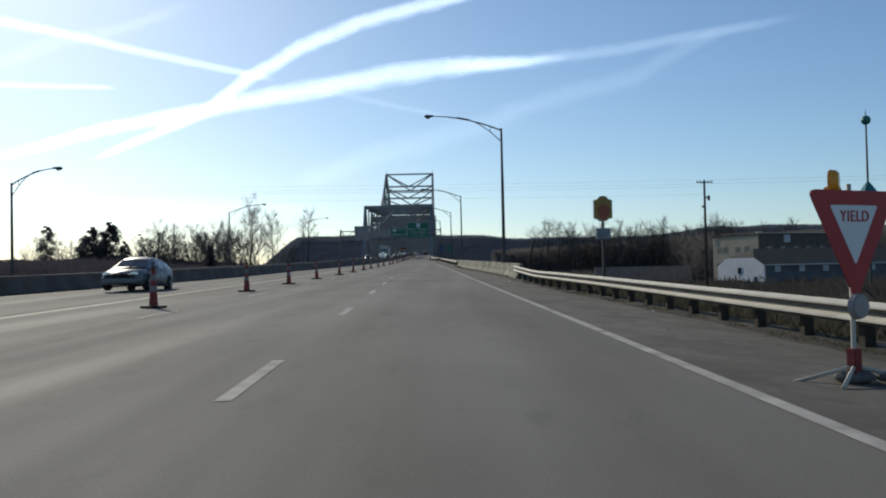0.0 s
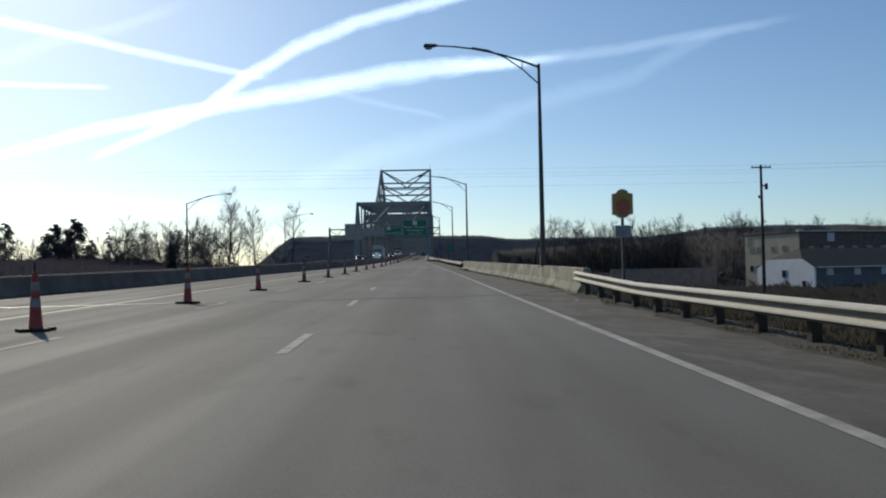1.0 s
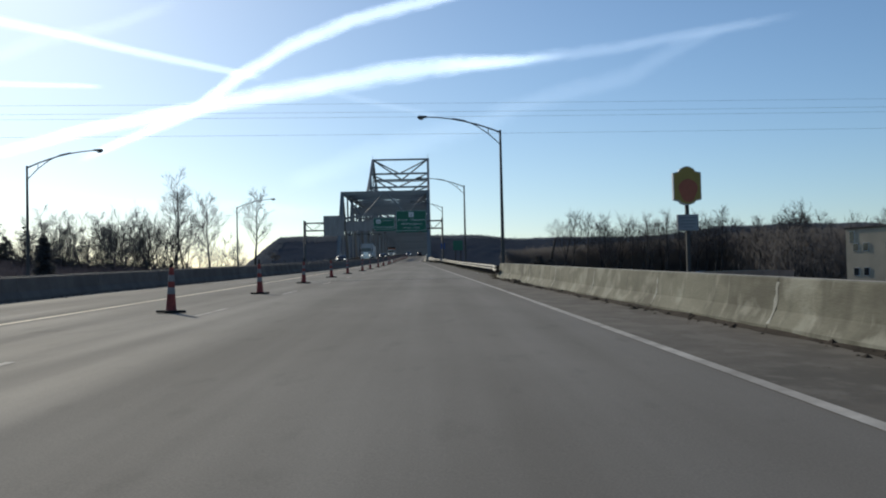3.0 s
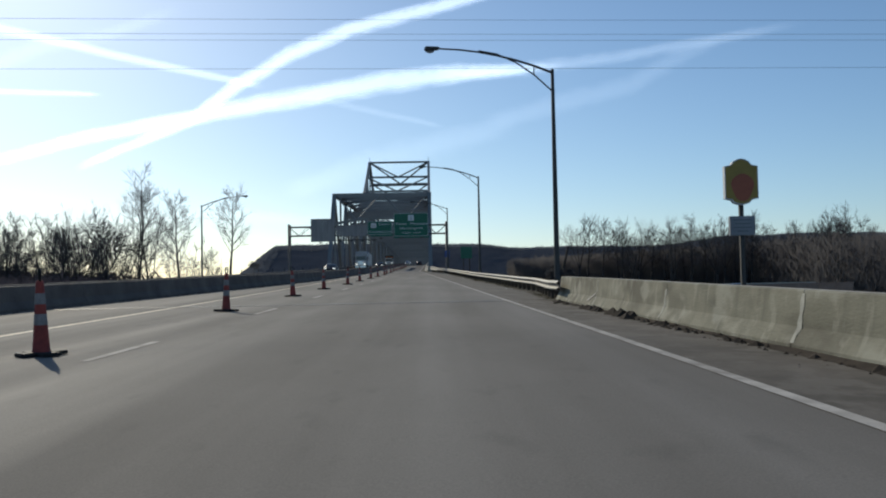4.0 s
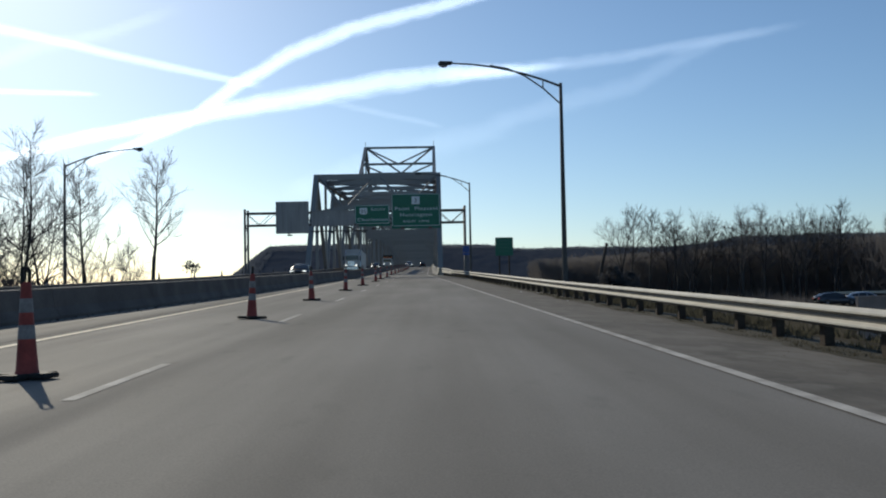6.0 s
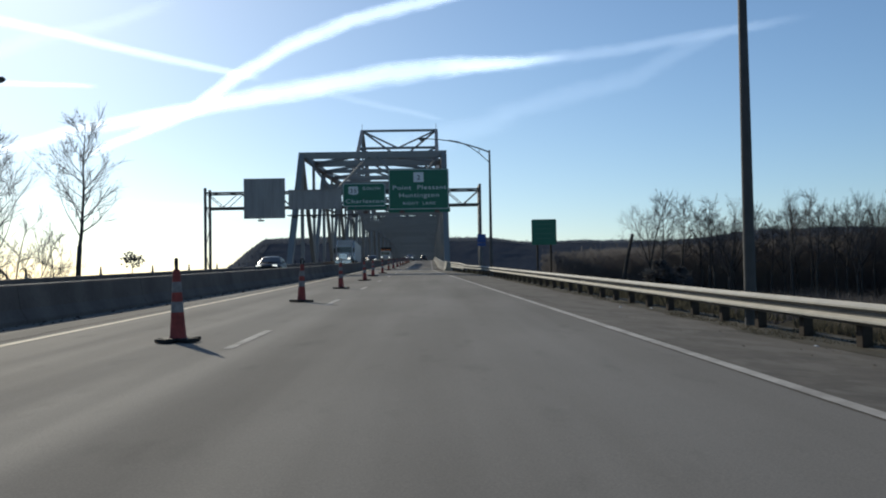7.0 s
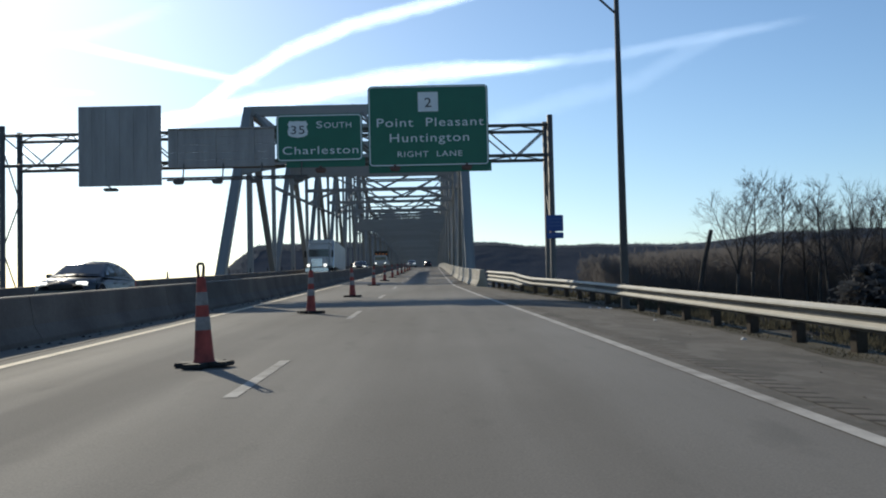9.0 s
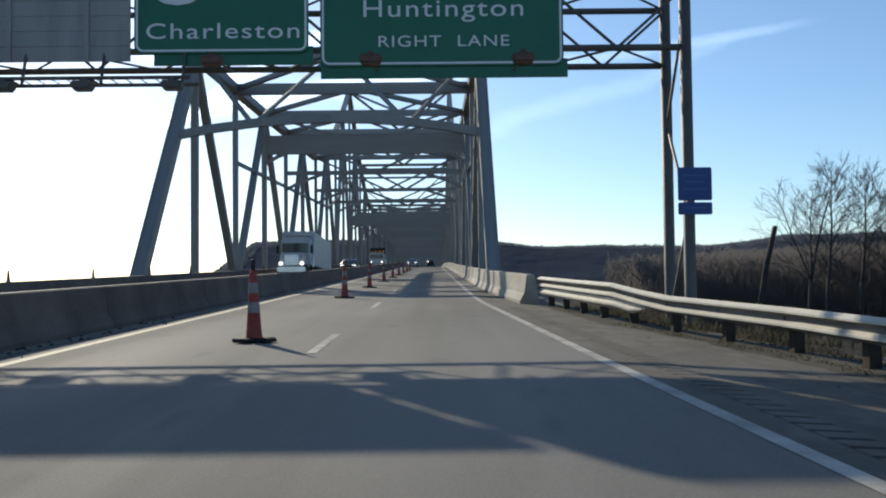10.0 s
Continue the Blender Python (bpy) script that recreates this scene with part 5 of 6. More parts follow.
car(-7.45, 42.3, -2, GREYCAR, "silver-grey hatchback coming the other way beside the cones", "wagon")
car(-9.8, 213.2, 0, DARKCAR, "dark car coming the other way behind the median wall", "wagon", True)
car(-7.6, 300.0, 0, DARKCAR, "dark car with its headlights on, on the bridge", "wagon", True)
car(0.2, 408.0, 180, DARKCAR, "dark car driving ahead onto the bridge")
car(-2.9, 372.0, 0, SILVER, "pale car on the bridge roadway", "wagon", True)


car(52.6, 230.8, 80, SILVER, "silver car parked behind the low wall", "wagon", level=0.93)
car(48.6, 230.0, 95, DARKCAR, "dark car parked behind the low wall", "wagon", level=0.93)


def semi(x, y, label):
    t = thing("semi_truck", x, y, zr(y), label, "truck")
    t.matrix_world = pose(x, y, zr(y), -1.6, 0, 0)
    bm = bmesh.new()
    box(bm, -1.18, 1.18, 1.3, 3.3, 0.95, 3.35, 0.18)
    box(bm, -0.95, 0.95, -0.6, 1.4, 0.75, 1.95, 0.16)
    part("cab", bm, TRUCKWHITE, t)
    bm = bmesh.new()
    box(bm, -1.05, 1.05, 1.24, 1.4, 2.05, 2.85, 0.04)
    part("windscreen", bm, GLASS, t)
    boxed("fairing", (-1.1, 1.1, 1.7, 3.3, 3.3, 3.9), TRUCKWHITE, t, 0.2)
    boxed("grille", (-0.55, 0.55, -0.64, -0.55, 0.95, 1.75), CHROME, t, 0.02)
    boxed("bumper", (-1.15, 1.15, -0.75, -0.5, 0.4, 0.8), CHROME, t, 0.05)
    boxed("trailer", (-1.28, 1.28, 3.9, 17.5, 1.15, 4.05), TRUCKWHITE, t, 0.05)
    for s in (-1, 1):
        boxed("headlight", (s * 0.85 - 0.15, s * 0.85 + 0.15, -0.68, -0.5, 0.95, 1.2), HEADLIGHT, t, 0.03)
        boxed("mirror", (s * 1.4 - 0.1, s * 1.4 + 0.1, 1.2, 1.3, 2.0, 2.7), RUBBER, t, 0.02)
        tube("exhaust_stack", [(s * 1.25, 3.45, 1.0), (s * 1.25, 3.45, 4.0)], 0.08, CHROME, t)
        for yy in (0.1, 3.6, 4.8, 14.6, 15.9):
            wheel = bmesh.new()
            bmesh.ops.create_cone(wheel, cap_ends=True, segments=20, radius1=0.5, radius2=0.5, depth=0.3, matrix=pose(s * 1.05, yy, 0.5, 0, 90, 0))
            part("tyre", wheel, RUBBER, t)
    return t


semi(-10.6, 281.0, "white semi truck with a box trailer coming over the bridge")

wt = thing("work_truck", -7.2, 338.0, zr(338), "work truck with amber lamps and orange markings", "truck")
boxed("cab", (-1.05, 1.05, 0, 2.0, 0.7, 2.3), TRUCKWHITE, wt, 0.15)
boxed("windscreen", (-0.9, 0.9, -0.02, 0.2, 1.45, 2.1), GLASS, wt, 0.03)
boxed("bed", (-1.1, 1.1, 2.1, 6.0, 0.8, 1.5), TRUCKWHITE, wt, 0.05)
boxed("arrow_board", (-1.1, 1.1, 3.0, 3.15, 2.0, 3.1), RUBBER, wt, 0.03)
boxed("board_mast", (-0.08, 0.08, 3.02, 3.12, 1.5, 2.0), POLE, wt)
for x in (-0.8, -0.3, 0.3, 0.8):
    boxed("amber_lamp", (x - 0.08, x + 0.08, 2.97, 2.999, 2.5, 2.64), TAILLIGHT, wt)
for s in (-1, 1):
    boxed("headlight", (s * 0.75 - 0.13, s * 0.75 + 0.13, -0.04, 0.1, 0.9, 1.1), HEADLIGHT, wt, 0.02)
    for yy in (0.7, 4.9):
        wheel = bmesh.new()
        bmesh.ops.create_cone(wheel, cap_ends=True, segments=20, radius1=0.42, radius2=0.42, depth=0.28, matrix=pose(s * 0.95, yy, 0.42, 0, 90, 0))
        part("tyre", wheel, RUBBER, wt)


# ---- trees and woods ----
def grow(rng, height, wide=0.42, fork=0.3, lean=0.05, leaders=3, limbs=11, twigs=5):
    """A bare tree: a trunk that forks into upright leaders, each with limbs that sweep upwards, branches and fine twigs."""
    tv, tf, cv, cf = [], [], [], []
    up = Vector((0, 0, 1))

    def course(p, d, length, r, n, wander, rise, end):
        pts, rad = [p], [r]
        for i in range(n):
            d = (d + Vector((rng.uniform(-1, 1), rng.uniform(-1, 1), rng.uniform(-0.5, 0.5))) * wander + up * rise).normalized()
            p = p + d * length / n
            pts.append(p)
            rad.append(max(0.013, r + (end - r) * (i + 1) / n))
        return pts, rad

    def on(pts, rad, t):
        n = len(pts) - 1
        i = min(n - 1, int(t * n))
        return pts[i].lerp(pts[i + 1], t * n - i), (pts[i + 1] - pts[i]).normalized(), rad[i]

    def away(axis, by, turn):
        side = axis.orthogonal().normalized()
        side.rotate(Matrix.Rotation(turn, 3, axis).to_quaternion())
        return (axis * math.cos(by) + side * math.sin(by)).normalized()

    base_r = height * 0.011 + 0.05
    start = Vector((rng.uniform(-lean, lean), rng.uniform(-lean, lean), 1)).normalized()
    trunk, trunk_r = course(Vector((0, 0, -0.4)), start, height * fork + 0.4, base_r, 5, 0.025, 0.0, base_r * 0.78)
    tube_data(trunk, trunk_r, 8, tv, tf)
    turn0 = rng.uniform(0, 6.28)
    for j in range(leaders):
        first = j == 0
        d = away((trunk[-1] - trunk[-2]).normalized(), rng.uniform(0.02, 0.10) if first else rng.uniform(0.28, 0.52), turn0 + 6.283 * j / leaders + rng.uniform(-0.5, 0.5))
        length = height * (1 - fork) * (1.0 if first else rng.uniform(0.82, 1.0))
        lead, lead_r = course(trunk[-1] - up * 0.1, d, length, trunk_r[-1] * (0.85 if first else rng.uniform(0.5, 0.7)), 8, 0.08, 0.03, 0.025)
        tube_data(lead, lead_r, 6, tv, tf)
        for k in range(limbs):
            t = 0.06 + 0.9 * (k + rng.random()) / limbs
            p, axis, r = on(lead, lead_r, t)
            far = height * wide * (0.95 - 0.66 * t) * rng.uniform(0.55, 1.15)
            limb, limb_r = course(p, away(axis, rng.uniform(0.65, 1.1), rng.uniform(0, 6.28)), far, max(0.028, r * rng.uniform(0.3, 0.5)), 5, 0.14, 0.09, 0.014)
            tube_data(limb, limb_r, 5, cv, cf)
            for _ in range(7):
                t2 = 0.15 + 0.85 * rng.random()
                p2, axis2, r2 = on(limb, limb_r, t2)
                br, br_r = course(p2, away(axis2, rng.uniform(0.35, 0.85), rng.uniform(0, 6.28)), far * rng.uniform(0.22, 0.5), max(0.018, r2 * 0.5), 3, 0.16, 0.06, 0.012)
                tube_data(br, br_r, 3, cv, cf)
                for _ in range(twigs):
                    p3, axis3, r3 = on(br, br_r, 0.15 + 0.85 * rng.random())
                    d3 = (away(axis3, rng.uniform(0.2, 0.7), rng.uniform(0, 6.28)) + up * 0.15).normalized()
                    tip = p3 + d3 * (0.35 + far * rng.uniform(0.1, 0.24))
                    side = d3.orthogonal().normalized() * 0.013
                    q = len(cv)
                    cv.extend((p3 - side, p3 + side, tip + side * 0.6, tip - side * 0.6))
                    cf.append((q, q + 1, q + 2, q + 3))
    return tv, tf, cv, cf


def bare_tree(seed, height, label, **kw):
    rng = random.Random(seed)
    tv, tf, cv, cf = grow(rng, height, **kw)
    t = thing("bare_tree", 0, 0, 0, label, "tree", "bare winter trees")
    from_data("trunk", [tuple(v) for v in tv], tf, BARK, t, True)
    from_data("crown", [tuple(v) for v in cv], cf, TWIG, t)
    top = max(v.z for v in cv)
    return t, top


def plant(proto, top, x, y, height, rz):
    s = height / top / proto.scale.x
    return copy_thing(proto, pose(x, y, ground_z(x, y), 0, 0, rz) @ Matrix.Scale(s, 4))


kinds = [bare_tree(3, 20, "tall leafless tree with upright limbs and fine twigs", wide=0.40, fork=0.24, lean=0.015, leaders=2, limbs=18, twigs=6),
         bare_tree(8, 18, "slender leafless tree with a straight stem and open crown", wide=0.34, fork=0.42, lean=0.015, leaders=1, limbs=24, twigs=6),
         bare_tree(15, 19, "leafless tree with a broad twiggy crown", wide=0.46, fork=0.42, lean=0.06, leaders=3, limbs=10, twigs=6),
         bare_tree(21, 14, "many-stemmed leafless tree with low limbs", wide=0.5, fork=0.1, leaders=4, limbs=10)]
used = [False] * 4


def put_tree(k, x, y, top_z, rz=0.0):
    proto, top = kinds[k]
    h = top_z - ground_z(x, y)
    if not used[k]:
        used[k] = True
        proto.matrix_world = pose(x, y, ground_z(x, y), 0, 0, rz) @ Matrix.Scale(h / top, 4)
        return proto
    return plant(proto, top, x, y, h, rz)


# the clump left of the bridge
put_tree(0, -36.4, 213.2, 21.2, 115)
put_tree(0, -35.2, 214.6, 18.2, 250)
put_tree(3, -39.2, 214.5, 14.6, 170)
put_tree(1, -31.2, 216.0, 17.6, 10)
put_tree(1, -23.2, 210.2, 17.6, 200)
put_tree(3, -38.5, 208, 13.0, 90)
put_tree(2, -41, 214, 16.0, 160)
put_tree(3, -29.6, 213.5, 10.8, 15)
put_tree(3, -26.8, 215.0, 9.6, 260)
rng = random.Random(5)
for i in range(13):
    x, y = rng.uniform(-58, -41), rng.uniform(200, 226)
    put_tree(rng.choice((0, 2, 2)), x, y, 14.0 + rng.uniform(-2, 1.4), rng.uniform(0, 360))
for x, y, top in ((-79.5, 226, 13.4), (-81.5, 224, 12.6), (-88.5, 230, 15.0), (-93.0, 232, 12.8), (-64.0, 228, 10.4), (-60.5, 226, 11.6)):
    put_tree(2 if top > 12 else 3, x, y, top, 31 * x)
# a row of close-set bare trees beside the wall
for i in range(9):
    x = -57.5 + 2.0 * i + rng.uniform(-0.6, 0.6)
    put_tree((0, 3, 1, 0)[i % 4], x, 212 + rng.uniform(-10, 10), 13.3 + rng.uniform(-1.3, 1.4), 47 * i)
# the river bank on the right
put_tree(2, 37.0, 296.0, 19.4, 15)
put_tree(1, 39.4, 296.8, 18.8, 140)
put_tree(1, 43.0, 297.0, 18.0, 110)
put_tree(1, 46.6, 295.2, 18.4, 200)
for i in range(8):
    put_tree((2, 1, 1)[i % 3], 48 + 5.2 * i + rng.uniform(-1.5, 1.5), 284 - 3.2 * i + rng.uniform(-9, 9), 15.4 + rng.uniform(-1.5, 2.2), 51 * i)
for i in range(7):
    put_tree((1, 2, 1)[i % 3], 48 + 4.2 * i + rng.uniform(-1.5, 1.5), 296 - 1.9 * i + rng.uniform(-3, 3), 16.6 + rng.uniform(-1.5, 2.0), 77 * i)
for i in range(22):
    x = rng.uniform(60, 150)
    y = 300 - 0.42 * (x - 40) + rng.uniform(-8, 22)
    put_tree(rng.choice((1, 1, 2)), x, y, 14.5 + rng.uniform(-2.5, 3.5), rng.uniform(0, 360))
for i in range(20):
    x = 47 + 2.7 * i + rng.uniform(-0.8, 0.8)
    put_tree((1, 2, 1)[i % 3], x, 296 - 0.42 * (x - 40) + rng.uniform(-5, 8), 16.3 - 0.02 * (x - 44) + rng.uniform(-1.2, 2.0), 63 * i)
# a dead trunk, broken off and leaning
dz = ground_z(33.4, 300)
dead = thing("dead_tree", 33.4, 300, dz, "dark dead trunk broken off and leaning over the bank", "tree")
tube("trunk", [(0, 0, -0.5), (0.5, 0, (11.6 - dz) * 0.35), (1.3, 0.1, (11.6 - dz) * 0.7), (2.3, 0.1, 11.6 - dz)], [0.42, 0.36, 0.3, 0.26], BARK, dead, 8)


def brush(name, seed, count, place, tall, label, material=BRUSH, sticks=9, thick=0.05):
    """Dense leafless undergrowth: clumps of thin crossing stems, one object."""
    r = random.Random(seed)
    v, f = [], []
    for _ in range(count):
        x, y = place(r)
        z = ground_z(x, y) - 0.3
        h = (tall(x) if callable(tall) else tall) * r.uniform(0.55, 1.15)
        for _ in range(sticks):
            a, out = r.uniform(0, 6.283), r.uniform(0.05, 0.42) * h
            bx, by = x + r.uniform(-0.5, 0.5), y + r.uniform(-0.5, 0.5)
            w = thick * r.uniform(0.6, 1.6)
            tip = (bx + out * math.cos(a), by + out * math.sin(a), z + h * r.uniform(0.6, 1.0))
            mid = ((bx + tip[0]) / 2 + r.uniform(-0.3, 0.3), (by + tip[1]) / 2, z + h * 0.5)
            n = len(v)
            v += [(bx - w, by, z), (bx + w, by, z), (mid[0] - w * 0.7, mid[1], mid[2]), (mid[0] + w * 0.7, mid[1], mid[2]), tip]
            f += [(n, n + 1, n + 3, n + 2), (n + 2, n + 3, n + 4)]
            for _ in range(2):
                q = r.uniform(0.3, 0.95)
                s = (bx + (tip[0] - bx) * q, by + (tip[1] - by) * q, z + (tip[2] - z) * q)
                e = (s[0] + r.uniform(-1, 1) * 0.22 * h, s[1] + r.uniform(-1, 1) * 0.22 * h, s[2] + r.uniform(0.02, 0.2) * h)
                n = len(v)
                v += [(s[0], s[1], s[2] - w * 0.8), (s[0], s[1], s[2] + w * 0.8), e]
                f += [(n, n + 1, n + 2)]
    return tagged(from_data(name, v, f, material), label, "brush", kind="stuff")


def thicket(name, seed, count, place, top, wide, label, material=BRUSH):
    """A close stand of thin leafless stems and twig sprays with an even top, one object."""
    r = random.Random(seed)
    v, f = [], []
    for _ in range(count):
        x, y = place(r)
        z0 = ground_z(x, y) - 0.3
        z1 = top(x, y) + 0.7 * noise.noise(Vector((x / 4, y / 4, 1.3)))
        h = min(z1 - z0, r.uniform(0.7, 1.9) * (wide / 0.035) ** 0.5)
        tip = z0 + h + (z1 - z0 - h) * r.random() ** 0.7
        if r.random() < 0.03:
            tip += r.uniform(0.3, 1.2)
        a, w = r.gauss(0, 0.2), wide * r.uniform(0.4, 1.3)
        dx, dy, lx = math.cos(a) * w, math.sin(a) * w, r.gauss(0, 0.3) * h
        n = len(v)
        v += [(x - lx - dx * 0.4, y - dy * 0.4, tip - h), (x - lx + dx * 0.4, y + dy * 0.4, tip - h), (x + dx, y + dy, tip - h * 0.35), (x + lx, y, tip), (x - dx, y - dy, tip - h * r.uniform(0.25, 0.5))]
        f.append((n, n + 1, n + 2, n + 3, n + 4))
    return tagged(from_data(name, v, f, material), label, "brush", kind="stuff")


def right_band(r):
    x = r.uniform(24, 170)
    return x, 310 - 0.42 * (x - 40) + r.uniform(-8, 16)


thicket("riverbank_thicket", 12, 190000, right_band, lambda x, y: 9.6 + 0.033 * (x - 26), 0.035, "even dark brown leafless thicket on the river bank")
brush("riverbank_woods", 2, 300, right_band, lambda x: 8.0 + 0.04 * (x - 24), "dense dark leafless woods along the river bank", DARKBRUSH, 10, 0.03)
brush("roadside_brush", 3, 900, lambda r: (r.uniform(15, 60), r.uniform(252, 285)), 4.0, "tangled brown brush below the embankment", DARKBRUSH, 9, 0.05)
thicket("ramp_thicket", 14, 170000, lambda r: (r.uniform(72, 260), r.uniform(250, 400)), lambda x, y: 12.0 + 0.01 * (y - 300), 0.05, "brown leafless thicket behind the motel")
brush("ramp_woods", 4, 400, lambda r: (r.uniform(75, 330), r.uniform(250, 420)), 12.0, "brown leafless woods behind the motel", DARKBRUSH, 9, 0.035)
thicket("far_left_thicket", 16, 90000, lambda r: (min(-36.0, r.uniform(-122, -43) + r.gauss(0, 6)), r.uniform(158, 226) + r.gauss(0, 7)), lambda x, y: 0.034 * y - 0.3 - 1.2 * max(0.0, min(1.0, (x + 62) / 14)), 0.07, "purple-brown leafless thicket behind the wall", HEDGE)
brush("far_left_brush", 6, 900, lambda r: (r.uniform(-130, -27), r.uniform(140, 230)), 4.6, "grey leafless thicket behind the wall", HEDGE, 9, 0.05)
thicket("field_brush", 18, 60000, lambda r: (max(20.0, r.uniform(24, 122) + r.gauss(0, 8)), r.uniform(32, 166) + r.gauss(0, 9)), lambda x, y: BASE + 0.75 + 0.45 * noise.noise(Vector((x / 9, y / 9, 4.4))), 0.09, "dark tangled brush on the low ground", FIELDBRUSH)
brush("verge_weeds", 7, 4200, lambda r: (lambda y: (xr(y) + (r.uniform(0.25, 3.2) if not 50 < y < 112 else r.uniform(0.8, 4.5)), y))(r.uniform(-20, 228)), 0.36, "dry weeds around the guardrail posts", WEEDS, 9, 0.01)


VERGE = mat("grassy_verge_earth", (0.132, 0.118, 0.092), 0.95, vary=0.25, scale=0.9, bump=0.8, fine=20.0, tint=(0.082, 0.074, 0.055), spec=0.05, stretch=(1.4, 0.4, 1))
VERGEGRASS = woods("short_verge_grass", (0.098, 0.09, 0.064), (0.066, 0.061, 0.044))


def verge_in(y):
    """Inner edge of the grown-over strip, ragged along the pavement."""
    return xr(y) - 0.35 - 0.3 * noise.noise(Vector((y / 7.0, 2.2, 0))) - 0.25 * noise.noise(Vector((y / 1.7, 8.1, 0))) - 0.15 * noise.noise(Vector((y / 0.6, 3.1, 0)))


for y0, y1 in ((-40, 50), (111.6, 229)):
    strip_ys = steps(y0, y1, 0.5)
    edge = sweep("verge", strip_ys, lambda y: [(verge_in(y), zs(y, verge_in(y) - xe(y)) + 0.004), (verge_in(y) + 0.4, zs(y, verge_in(y) + 0.4 - xe(y)) + 0.012), (xr(y) + 0.2, zs(y, xr(y) + 0.2 - xe(y)) + 0.04), (xr(y) + 0.95, zs(y, xr(y) + 0.95 - xe(y)) + 0.02), (xr(y) + 1.8, zs(y, xr(y) + 1.8 - xe(y)) - 0.1)], VERGE)
    tagged(edge, "earth and dead grass creeping over the shoulder edge", "verge", kind="structure")


def verge_grass():
    r = random.Random(41)
    v, f = [], []
    for i in range(100000):
        y = r.uniform(-8, 50) if i % 3 == 0 else r.uniform(111.6, 229)
        q = abs(r.gauss(0.95, 0.7))
        x = verge_in(y) + 0.1 + q
        if x > xr(y) + 2.2 or noise.noise(Vector((x * 1.1, y * 0.5, 3.0))) < -0.15 + 0.25 * max(0.0, 0.6 - q):
            continue
        z = max(zs(y, x - xe(y)), ground_z(x, y) if x > xr(y) + 0.9 else -99)
        h = r.uniform(0.015, 0.05) + 0.14 * min(1.3, q) ** 2 * r.random() ** 2
        a, w, lean = r.uniform(0, 3.14), r.uniform(0.008, 0.018) * (1 + 0.6 * q), r.uniform(-0.6, 0.6) * h
        dx, dy = math.cos(a) * w, math.sin(a) * w
        n = len(v)
        v += [(x - dx, y - dy, z), (x + dx, y + dy, z), (x + lean, y + r.uniform(-0.5, 0.5) * h, z + h)]
        f.append((n, n + 1, n + 2))
    return tagged(from_data("verge_grass", v, f, VERGEGRASS), "short dead grass along the shoulder under the rail", "grass", kind="stuff")


verge_grass()


# woods on the hills, as fuzzy crowns
def hill_woods():
    r = random.Random(11)
    v, f = [], []
    # rounded canopy, crown by crown
    xs, ys = steps(-152, 470, 2.6), steps(696, 912, 3.2)
    for y in ys:
        for x in xs:
            z = ground_z(x, y)
            rough = noise.noise(Vector((x / 5.5, y / 7.0, 7.7))) + 0.6 * noise.noise(Vector((x / 2.6, y / 3.0, 2.2)))
            v.append((x, y, z + min(1.0, max(0.0, (z + 2) / 6)) * (3.6 + 0.6 * rough) - 0.5))
    m = len(xs)
    f += [(j * m + i, j * m + i + 1, (j + 1) * m + i + 1, (j + 1) * m + i) for j in range(len(ys) - 1) for i in range(m - 1)]
    # twigs that stand out of the canopy
    for i in range(42000):
        x, y = r.uniform(-150, 460) if i % 3 else r.uniform(-150, 120), r.uniform(825, 905)
        if i % 7 == 0:
            x, y = r.uniform(-150, -112), r.uniform(710, 860)
        z = ground_z(x, y)
        if z < 0:
            continue
        w, hh = r.uniform(0.12, 0.35), r.uniform(3.6, 4.9)
        if r.random() < 0.05:
            w, hh = w * 0.6, hh + r.uniform(0.5, 1.8)
        a = r.gauss(0, 0.2)
        dx, dy = math.cos(a) * w, math.sin(a) * w
        n = len(v)
        v += [(x - dx * 0.6, y - dy * 0.6, z + 1.5), (x + dx * 0.6, y + dy * 0.6, z + 1.5), (x + dx, y + dy, z + hh * 0.8), (x + dx * 0.2, y + dy * 0.2, z + hh), (x - dx, y - dy, z + hh * r.uniform(0.72, 0.85))]
        f.append((n, n + 1, n + 2, n + 3, n + 4))
    return tagged(from_data("hill_woods", v, f, HILLWOOD, None, True), "leafless woods covering the far hills, tinted blue-grey with haze", "woods", kind="stuff")


hill_woods()


def conifer(x, y, top, wide, seed, dense=1.0):
    r = random.Random(seed)
    z = ground_z(x, y)
    h = top - z
    t = thing("conifer", x, y, z, "dark green conifer among bare trees", "tree")
    tube("trunk", [(0, 0, -0.3), (0, 0, h * 0.97)], [0.25, 0.03], BARK, t, 7)
    v, f = [], []
    count = int((52 + 16 * wide) * dense)
    for k in range(count):
        q = (k + r.random()) / count
        reach = wide * (1 - q) ** 0.6 * r.uniform(0.62, 1.2) + 0.2
        a, sag = r.uniform(0, 6.283), r.uniform(-0.05, 0.28)
        out = Vector((math.cos(a), math.sin(a), 0))
        for _ in range(int(40 + 60 * reach)):
            e = r.random() ** 0.6
            c = out * reach * e + Vector((r.gauss(0, 0.27), r.gauss(0, 0.27), r.gauss(0, 0.2))) * reach * (0.4 + 0.6 * e)
            c.z += h * (0.07 + 0.91 * q) - sag * reach * e * e
            s = r.uniform(0.1, 0.26) * (0.6 + 0.15 * wide)
            d = (out + Vector((r.uniform(-0.9, 0.9), r.uniform(-0.9, 0.9), r.uniform(-0.5, 0.5)))).normalized() * s
            side = d.orthogonal().normalized() * s * 0.4
            n = len(v)
            v += [tuple(c - d), tuple(c + side), tuple(c + d), tuple(c - side)]
            f.append((n, n + 1, n + 2, n + 3))
    from_data("crown", v, f, NEEDLE, t)


